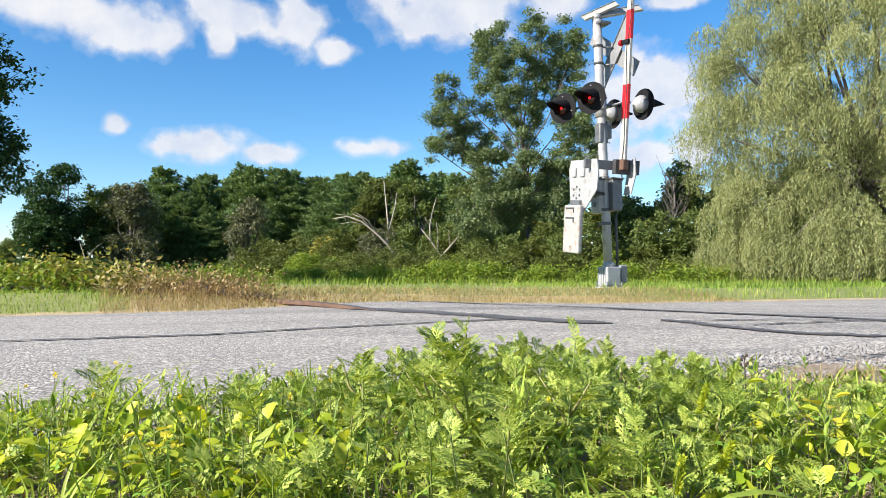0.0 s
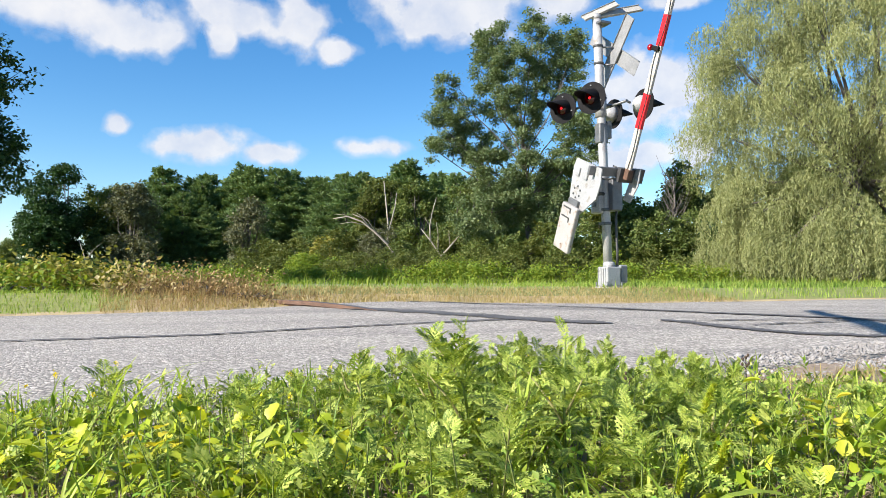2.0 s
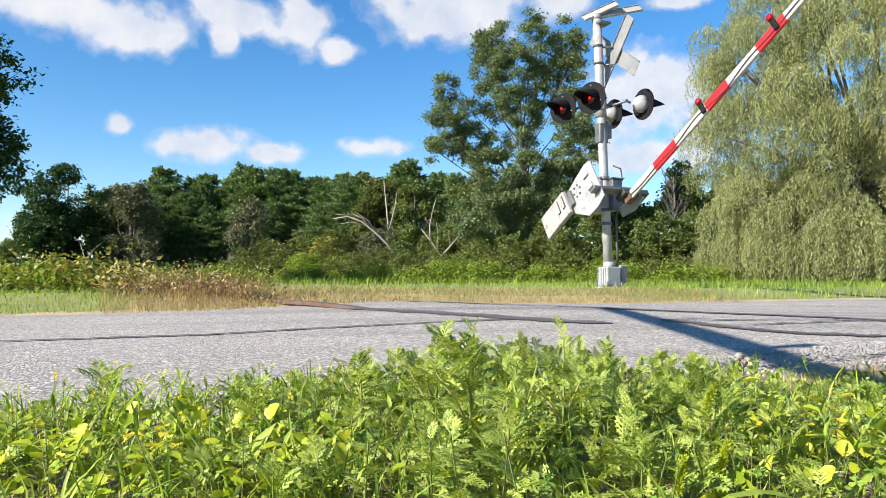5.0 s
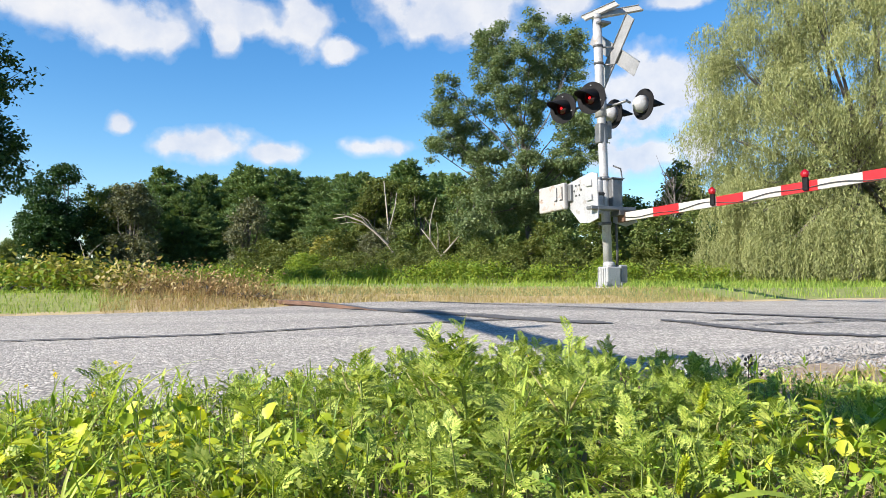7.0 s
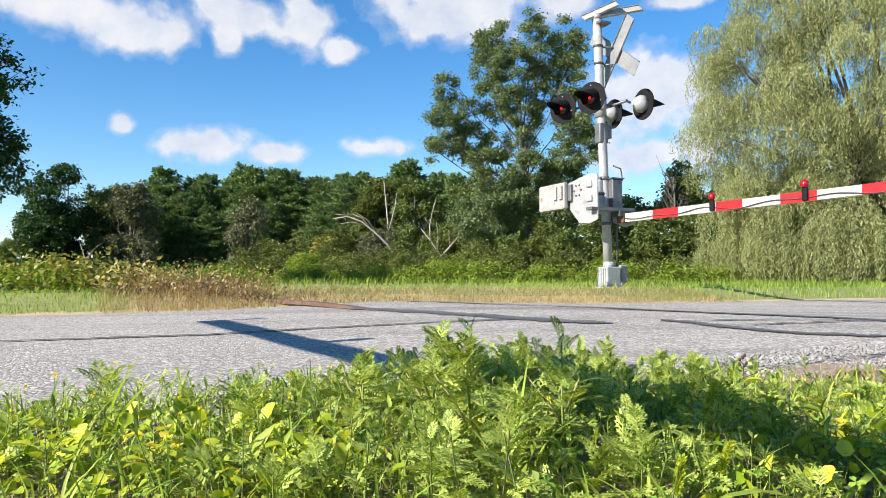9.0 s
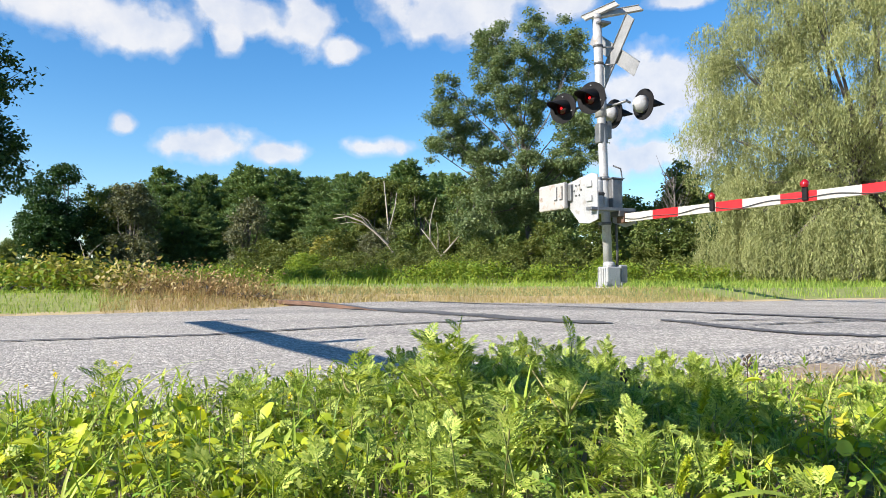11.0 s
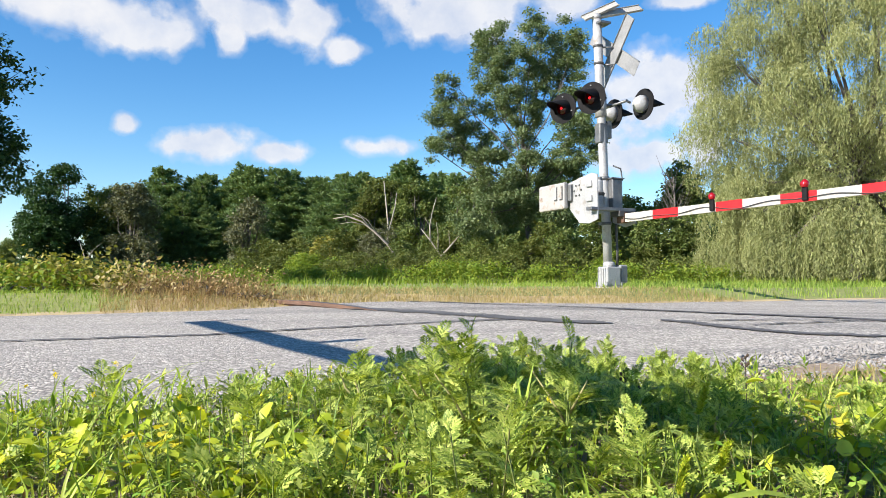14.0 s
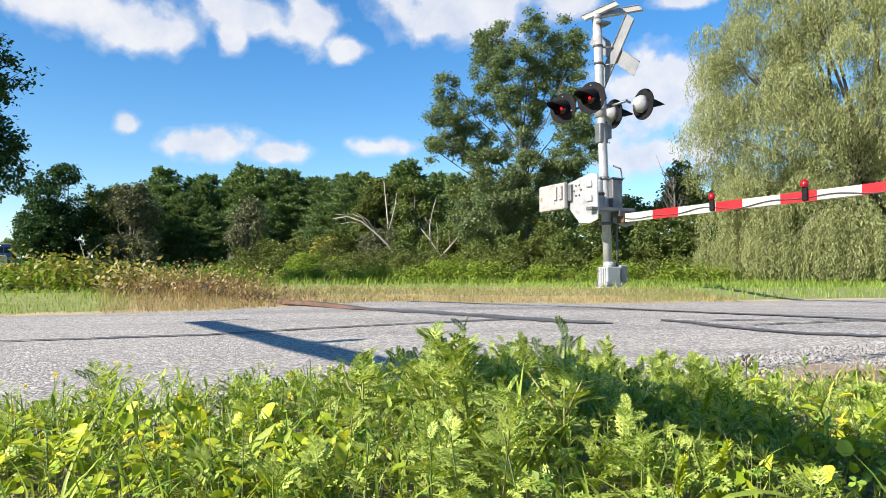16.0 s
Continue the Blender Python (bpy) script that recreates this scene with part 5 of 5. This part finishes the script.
    for u0, u1, n in ((-0.72, -0.12, 480), (0.36, 0.74, 240), (-0.2, 0.4, 90)):
        p = verge_points(r, n, 0.98, 1.5, u0, u1)
        k = len(p)
        h = r.uniform(0.015, 0.075, k)
        loc = np.column_stack([p, gz(p) + h])
        m = turns(r.uniform(0, 6.28, k), r.normal(0.6, 0.55, k), r.normal(0, 0.45, k), r.uniform(0.012, 0.031, k))
        y = r.uniform(0, 1, k) < 0.035
        for sel, dst in ((~y, chunks), (y, yel)):
            if sel.any():
                dst.append(stamp(*HEART, m[sel], loc[sel]))
        stems(stalk, r, np.column_stack([p + r.normal(0, 0.02, (k, 2)), gz(p)]), loc, 0.0011)
    cover("broadleaf_cover", chunks, LEAF_HEART, "round-leaved yellow-green weeds on the verge")
    cover("yellow_leaves", yel, LEAF_YELLOW, "yellowed round weed leaves on the verge")
    # clover and medick with small yellow heads
    p = verge_points(r, 1500, 0.85, 2.45)
    k = len(p)
    h = r.uniform(0.015, 0.09, k)
    loc = np.column_stack([p, gz(p) + h])
    cover("clover_cover", [stamp(*CLOVER, turns(r.uniform(0, 6.28, k), r.normal(0.2, 0.35, k), r.normal(0, 0.3, k), r.uniform(0.009, 0.017, k)), loc)],
          LEAF_CLOVER, "small clover leaves under the weeds")
    stems(stalk, r, np.column_stack([p, gz(p)]), loc, 0.0007)
    p = verge_points(r, 40, 1.2, 2.3, -0.6, 0.2)
    k = len(p)
    h = r.uniform(0.09, 0.135, k)
    loc = np.column_stack([p, gz(p) + h])
    heads = np.repeat(loc, 16, axis=0) + r.normal(0, 0.0022, (k * 16, 3))
    cover("yellow_flowers", [stamp(LEAF_V, LEAF_F, turns(r.uniform(0, 6.28, k * 16), r.uniform(-0.5, 1.4, k * 16), None, 0.006), heads)], PETAL,
          "small yellow medick flowers", "flowers")
    stems(stalk, r, np.column_stack([p, gz(p)]), loc, 0.0008)
    # grass
    v, f = blade(0.75, 5, 0.022)
    v2, f2 = blade(1.5, 6, 0.03)
    p = verge_points(r, 2000, 0.75, 2.3)
    k = len(p)
    a = stamp(v, f, turns(r.uniform(0, 6.28, k), r.normal(0, 0.25, k), None, r.uniform(0.05, 0.15, k)), np.column_stack([p, gz(p)]))
    p = verge_points(r, 330, 0.8, 2.2)
    k = len(p)
    b = stamp(v2, f2, turns(r.uniform(0, 6.28, k), r.normal(0, 0.2, k), None, r.uniform(0.07, 0.16, k)), np.column_stack([p, gz(p)]))
    cover("grass_cover", [a, b], LEAF_GRASS, "green grass blades between the weeds", "grass")
    p = verge_points(r, 900, 0.7, 2.4)
    k = len(p)
    cover("dead_grass", [stamp(v2, f2, turns(r.uniform(0, 6.28, k), r.normal(0, 0.7, k), None, r.uniform(0.03, 0.09, k)), np.column_stack([p, gz(p)]))],
          LEAF_DRY, "dead brown grass and litter on the soil", "grass")
    # lance-leaved rosettes
    chunks = []
    for x, y, s in ((-0.14, 1.22, 0.09), (-0.30, 1.15, 0.085), (0.62, 1.5, 0.08), (0.35, 1.25, 0.06), (-0.52, 1.45, 0.07), (-0.80, 1.35, 0.07), (0.15, 1.3, 0.07), (0.86, 1.32, 0.08)):
        n = 10
        yaw = np.arange(n) * 2.4 + r.uniform(0, 6)
        hh = np.linspace(0.0, s * 0.7, n)
        loc = np.column_stack([np.full(n, x), np.full(n, y), verge_z(x, y) + hh])
        chunks.append(stamp(*LANCE, turns(yaw, r.normal(0.75, 0.2, n), None, s * r.uniform(0.6, 1.1, n)), loc))
        stems(stalk, r, loc[:1], loc[-1:] + 0.001, 0.0022)
    cover("lance_weeds", chunks, LEAF_GRASS, "lance-leaved bright green weed rosettes")
    cover("weed_stalks", stalk, STEM, "thin green and brown weed stalks")
    # gravel at the road's edge
    bm = bmesh.new()
    bmesh.ops.create_icosphere(bm, subdivisions=1, radius=1)
    sv = np.array([q.co[:] for q in bm.verts]) * np.array([1, 0.75, 0.55])
    sv += np.random.default_rng(3).normal(0, 0.10, sv.shape)
    sf = np.array([[q.index for q in g.verts] for g in bm.faces])
    bm.free()
    s = strip_points(r, 9000, 1.9, 4.4, NEAR_EDGE - 0.40, NEAR_EDGE + 0.22)
    s2 = strip_points(r, 1800, -6, 2, NEAR_EDGE - 0.3, NEAR_EDGE + 0.1)
    s = np.concatenate([s, s2])
    k = len(s)
    q = -0.4226 * s[:, 0] + 0.9063 * s[:, 1]
    z = np.where(q > NEAR_EDGE, road_z(s[:, 0], s[:, 1]), ground_z(s[:, 0], s[:, 1]) + 0.0)
    size = np.exp(r.normal(math.log(0.0040), 0.5, k))
    cover("gravel", [stamp(sv, sf, turns(r.uniform(0, 6.28, k), r.normal(0, 0.4, k), r.normal(0, 0.4, k), size), np.column_stack([s, z + size * 0.3]))],
          STONE, "loose grey gravel along the road edge", "gravel")


def foxtail(where, h, lean, seed):
    r = np.random.default_rng(seed)
    t = empty("foxtail", pose(*where), "foxtail grass with a bristly pale seed head", "grass", "foxtails at the verge")
    top = Vector((lean[0] * h, lean[1] * h, h))
    part("stem", tube(bmesh.new(), [(0, 0, 0), top * 0.5 + Vector((0, 0, 0.01)), top], [0.0014, 0.0012, 0.001], 6), STEM, t)
    n = 420
    u = r.uniform(0, 1, n)
    d = (top.normalized() * 0.8 + Vector((0.2, 0, 0))).normalized()
    base = np.array(top) + np.outer(u, np.array(d)) * 0.05
    m = turns(r.uniform(0, 6.28, n), r.uniform(0.3, 1.1, n), r.uniform(0, 3, n), 0.011 * (1 - 0.5 * np.abs(u - 0.4)))
    solid("seed_head", *stamp(SLIM_V, LEAF_F, m, base), LEAF_HEART, t)
    return t


def broad_weed(where, h, n, seed):
    """A young broad-leaved weed; every leaf is a part."""
    r = np.random.default_rng(seed)
    t = empty("broad_weed", pose(*where), "broad-leaved yellow-green weed with wavy leaves", "weed", "broad-leaved weeds at the verge")
    mesh = bpy.data.meshes.new("leaf")
    mesh.from_pydata(HEART[0].tolist(), [], HEART[1].tolist())
    mesh.polygons.foreach_set("use_smooth", [True] * len(mesh.polygons))
    mesh.materials.append(LEAF_HEART if seed % 4 else LEAF_YELLOW)
    bm = tube(bmesh.new(), [(0, 0, 0), (0.004, 0, h * 0.5), (0, 0.003, h)], [0.0022, 0.0018, 0.001], 6)
    for i in range(n):
        z = h * (0.2 + 0.8 * i / n)
        a = i * 2.4 + r.normal(0, 0.3)
        out = Vector((-math.sin(a), math.cos(a), 0.5)) * 0.018 * (1.3 - 0.5 * i / n)
        part("petiole", tube(bmesh.new(), [(0, 0, z), Vector((0, 0, z)) + out], 0.0009, 5), STEM, t)
        ob = new("leaf", mesh)
        ob.parent = t
        ob.matrix_basis = Matrix.Translation(Vector((0, 0, z)) + out) @ Matrix.Rotation(a, 4, "Z") @ Matrix.Rotation(r.normal(0.35, 0.35), 4, "X") @ Matrix.Scale(r.uniform(0.020, 0.033), 4)
    part("stem", bm, STEM, t)
    return t


def long_blade(where, length, bend, yaw, w, seed):
    v, f = blade(bend, 9, w)
    ob = solid("grass_blade", np.array(v) * length, f, LEAF_GRASS)
    ob.matrix_basis = pose(*where, 0, 0, yaw)
    return tagged(ob, "long bent green grass blade", "grass", "long grass blades")


def seed_stalk(where, h, seed):
    r = np.random.default_rng(seed)
    t = empty("seed_stalk", pose(*where), "dry brown stalk with dark seed heads", "weed")
    bm = tube(bmesh.new(), [(0, 0, 0), (0.002, 0, h * 0.6), (0, 0, h)], [0.0012, 0.001, 0.0007], 6)
    ends = [(0, 0, h), (0.006, 0.003, h + 0.004), (-0.006, 0, h - 0.004), (0.007, 0, h - 0.012), (0.028, 0, h - 0.032), (-0.007, 0, h - 0.014), (0.003, 0, h - 0.016)]
    for e in ends[1:]:
        tube(bm, [(0, 0, e[2] - 0.01), e], 0.0006, 5)
    part("stem", bm, SEED, t)
    for e in ends:
        b = bmesh.new()
        bmesh.ops.create_icosphere(b, subdivisions=1, radius=0.0032, matrix=Matrix.Translation(e) @ Matrix.Diagonal((1, 1, 1.3, 1)))
        part("seed_head", b, SEED, t)
    return t


# ---- clouds ----
def build_clouds():
    n, k = 17, 9
    x, y = np.meshgrid(np.linspace(-1, 1, n), np.linspace(-1, 1, k))
    v = np.stack([x, 0.25 * (x * x + y * y), y], -1).reshape(-1, 3)
    i = (np.arange(k - 1)[:, None] * n + np.arange(n - 1)[None]).ravel()
    faces = np.stack([i, i + 1, i + n + 1, i + n], 1)
    made = []
    for j, (az, el, w, h) in enumerate(((-24.3, 17.72, 6.3, 2.3), (-27.7, 18.3, 4.1, 1.6), (-30.5, 18.2, 3.0, 1.4), (-16.7, 19.4, 4.9, 1.9), (-17.1, 17.5, 1.3, 1.4), (-11.4, 19.0, 2.9, 2.5), (-8.8, 17.4, 2.3, 1.3),
                                        (0.3, 20.2, 7.4, 3.0), (8.9, 20.6, 3.1, 1.6), (-18.0, 9.9, 4.8, 1.6), (-13.2, 9.6, 2.8, 1.0), (-24.2, 10.96, 1.1, 1.0), (-6.1, 10.2, 3.3, 0.95),
                                        (15.9, 13.8, 5.9, 4.0), (14.2, 9.2, 4.4, 1.9), (19.0, 9.7, 2.1, 1.9), (17.6, 20.1, 3.1, 0.8))):
        d = 1500.0 + 12 * j
        wide, high = d * math.tan(radians(w)) * 1.28, d * math.tan(radians(h)) * 1.32
        me = bpy.data.meshes.new("cloud")
        me.from_pydata(v.tolist(), [], faces.tolist())
        me.polygons.foreach_set("use_smooth", [True] * len(me.polygons))
        me.materials.append(CLOUD)
        uv = np.column_stack([v[:, 0] * wide, v[:, 2] * high]) / 62.0 + 17.3 * j
        me.uv_layers.new(name="billow").data.foreach_set("uv", uv[faces.ravel()].ravel())
        c = new("cloud", me)
        tagged(c, "soft white fair-weather cloud in the sky", "cloud", "clouds")
        a, e = radians(az), radians(el)
        c.scale = (wide, 60.0, high)
        made.append((c, (d * math.sin(a) * math.cos(e), d * math.cos(a) * math.cos(e), d * math.sin(e)), -az, el))
    return made


# ---- the train ----
def build_loco():
    t = empty("locomotive", pose(0, 0, 0), "blue and white diesel locomotive approaching on the track", "locomotive")
    bm = box(bmesh.new(), -1.5, 1.5, 0.9, 15.0, 0.9, 1.45, 0.06)
    part("frame", bm, DARK, t)
    part("hood", box(bmesh.new(), -0.95, 0.95, 5.4, 14.6, 1.45, 3.9, 0.12), LOCO_BLUE, t)
    cab = part("cab", box(bmesh.new(), -1.48, 1.48, 2.4, 5.4, 1.45, 4.35, 0.14), LOCO_BLUE, t)
    part("nose", box(bmesh.new(), -1.0, 1.0, 1.1, 2.4, 1.45, 3.0, 0.2), WHITE, t, "white short nose")
    part("roof", box(bmesh.new(), -1.5, 1.5, 2.3, 5.5, 4.352, 4.45, 0.04), WHITE, cab)
    for x0, x1 in ((-1.3, -0.75), (-0.62, -0.06), (0.06, 0.62), (0.75, 1.3)):
        part("window", box(bmesh.new(), x0, x1, 2.37, 2.41, 3.35, 4.0, 0.01), GLASS, cab)
    for x in (-0.25, 0.25):
        part("headlight", tube(bmesh.new(), [(x, 2.36, 4.18), (x, 2.41, 4.18)], 0.1, 14), glowing("headlight", (1, 0.95, 0.8), 4.0, (0.8, 0.8, 0.8)) if x < 0 else bpy.data.materials["headlight"], cab)
    part("plow", slab(bmesh.new(), [(-1.5, 0.25), (1.5, 0.25), (1.4, 0.95), (-1.4, 0.95)], 0.6, 0.75), WHITE, t, "white snow plow")
    part("coupler", box(bmesh.new(), -0.15, 0.15, 0.3, 0.95, 0.8, 1.1, 0.03), DARK, t)
    for x in (-1.4, -0.5, 0.5, 1.4):
        part("handrail", tube(bmesh.new(), [(x, 0.95, 0.9), (x, 0.95, 2.3)], 0.03, 8), WHITE, t)
    for y in (3.4, 12.0):
        bog = part("bogie", box(bmesh.new(), -1.2, 1.2, y - 1.7, y + 1.7, 0.45, 0.85, 0.05), DARK, t)
        for dy in (-1.2, 1.2):
            for x in (-0.85, 0.85):
                part("wheel", tube(bmesh.new(), [(x - 0.06, y + dy, 0.5), (x + 0.06, y + dy, 0.5)], 0.5, 20), STEEL, bog)
    return t


build_woods()
build_pines()
build_hedge()
build_willow()
build_verges()
loco = build_loco()
clouds = build_clouds()
build_weeds()
swaying = [ragweed((0.045, 1.28, 0.0), 0.235, 0.065, 15, 201, (-0.02, 0), 4), ragweed((0.205, 1.25, 0.0), 0.225, 0.060, 13, 202, (0.03, 0.0), 3),
           ragweed((-0.16, 1.5, 0.0), 0.17, 0.057, 11, 203, (-0.03, 0), 3), ragweed((0.33, 1.35, 0.0), 0.15, 0.060, 11, 204, (0.1, 0), 3),
           ragweed((0.10, 1.12, 0.0), 0.15, 0.057, 11, 205, (0, -0.05), 3), ragweed((-0.68, 1.5, 0.0), 0.13, 0.060, 10, 206, (0.05, 0), 2),
           ragweed((-0.36, 1.4, 0.0), 0.12, 0.057, 10, 207, (-0.05, 0), 2), ragweed((0.44, 1.2, 0.0), 0.13, 0.057, 10, 208, (0.05, 0), 3),
           ragweed((0.27, 1.05, 0.0), 0.12, 0.054, 10, 209, (0.0, 0), 3), ragweed((-0.02, 1.42, 0.0), 0.19, 0.060, 13, 210, (0.0, 0), 3),
           ragweed((0.56, 1.45, 0.0), 0.12, 0.060, 10, 211, (0.0, 0), 2),
           foxtail((0.40, 1.18, 0.0), 0.115, (0.1, 0.0), 1), foxtail((0.305, 0.96, 0.0), 0.05, (0.0, 0.1), 2), foxtail((0.37, 1.02, 0.0), 0.06, (0.12, 0), 3),
           long_blade((-0.645, 1.40, 0.0), 0.20, 0.35, -80, 0.055, 1), long_blade((-0.63, 1.40, 0.0), 0.27, 0.95, -82, 0.040, 2),
           long_blade((0.13, 1.22, 0.0), 0.17, 0.3, 10, 0.060, 3), long_blade((0.12, 1.2, 0.0), 0.20, 0.15, -60, 0.038, 4), long_blade((0.145, 1.2, 0.0), 0.14, 0.7, -100, 0.053, 5),
           long_blade((-0.25, 1.2, 0.0), 0.13, 0.6, 60, 0.075, 6), long_blade((0.52, 0.95, 0.0), 0.16, 2.2, 80, 0.075, 7), long_blade((-0.24, 1.18, 0.0), 0.12, 0.2, 20, 0.060, 8),
           long_blade((0.46, 0.86, 0.0), 0.24, 1.7, 95, 0.06, 12), long_blade((0.74, 1.02, 0.0), 0.30, 2.4, 85, 0.05, 9), long_blade((0.50, 1.25, 0.0), 0.15, 0.4, 30, 0.05, 10), long_blade((0.60, 1.2, 0.0), 0.14, 0.9, 200, 0.06, 11),
           broad_weed((-0.60, 1.12, 0.0), 0.10, 9, 31), broad_weed((-0.47, 1.2, 0.0), 0.09, 8, 32), broad_weed((-0.42, 1.08, 0.0), 0.08, 8, 33), broad_weed((-0.22, 1.1, 0.0), 0.09, 7, 34),
           broad_weed((0.60, 1.28, 0.0), 0.125, 9, 35), broad_weed((0.70, 1.35, 0.0), 0.12, 8, 36), broad_weed((0.56, 1.42, 0.0), 0.14, 8, 37), broad_weed((-0.75, 1.3, 0.0), 0.09, 8, 38), broad_weed((-0.32, 1.28, 0.0), 0.10, 7, 39),
           seed_stalk((0.62, 1.52, 0.0), 0.17, 1), seed_stalk((0.36, 1.45, 0.0), 0.15, 2)]


# ---- what moves ----
def motions():
    def swing(arm, rows):
        walk(arm, [(t, Matrix.Translation((0.0, -0.07, 1.49)) @ Matrix.Rotation(radians(-a), 4, "Y")) for t, a in rows])
    swing(far_arm, [(0.0, 84.6), (0.5, 80.5), (1.0, 76.2), (1.5, 71.5), (2.0, 66.8), (2.5, 62.1), (3.0, 57.5), (3.5, 52.8), (4.2, 45.0), (5.0, 32.5), (5.7, 20.0), (6.3, 10.4), (6.5, 7.5),
                    (7.0, 1.7), (7.3, 1.0), (7.6, 1.0), (8.0, -0.25), (8.5, 0.4), (9.0, 0.0), (9.5, 0.0), (16.0, 0.0)])
    swing(near_arm, [(0.0, 48.8), (1.0, 43.9), (2.0, 39.2), (3.0, 35.3), (4.0, 31.3), (5.2, 24.5), (6.3, 18.2), (7.0, 15.5), (7.5, 12.7), (8.0, 9.8), (8.5, 7.5), (9.0, 5.6), (9.5, 5.1), (11.3, 5.1), (16.0, 5.1)])
    for ob, (x, y, z), rz, el in clouds:
        walk(ob, [(0.0, pose(x, y, z, el, 0, rz)), (16.0, pose(x + 22.0, y, z + 2.0, el, 0, rz))])
    for i, ob in enumerate(swaying):
        rest = ob.matrix_basis.copy()
        w = 0.9 + 0.13 * (i % 5)
        rows = []
        for k in range(33):
            t = k * 0.5
            a = 2.2 * math.sin(t * w * 1.7 + i) + 1.2 * math.sin(t * 3.1 * w + 2 * i)
            rows.append((t, rest @ pose(0, 0, 0, 0.6 * a * math.sin(i), a, 0)))
        walk(ob, rows)
    rows = []
    for t in range(0, 17, 2):
        u = 98.0 + 5.6 * (16 - t)
        x, y, a = track_point(u, (RAIL_NEAR + RAIL_FAR) / 2)
        rows.append((float(t), Matrix.Translation((x, y, 0.14)) @ Matrix.Rotation(a - math.pi / 2, 4, "Z")))
    walk(loco, rows)


motions()
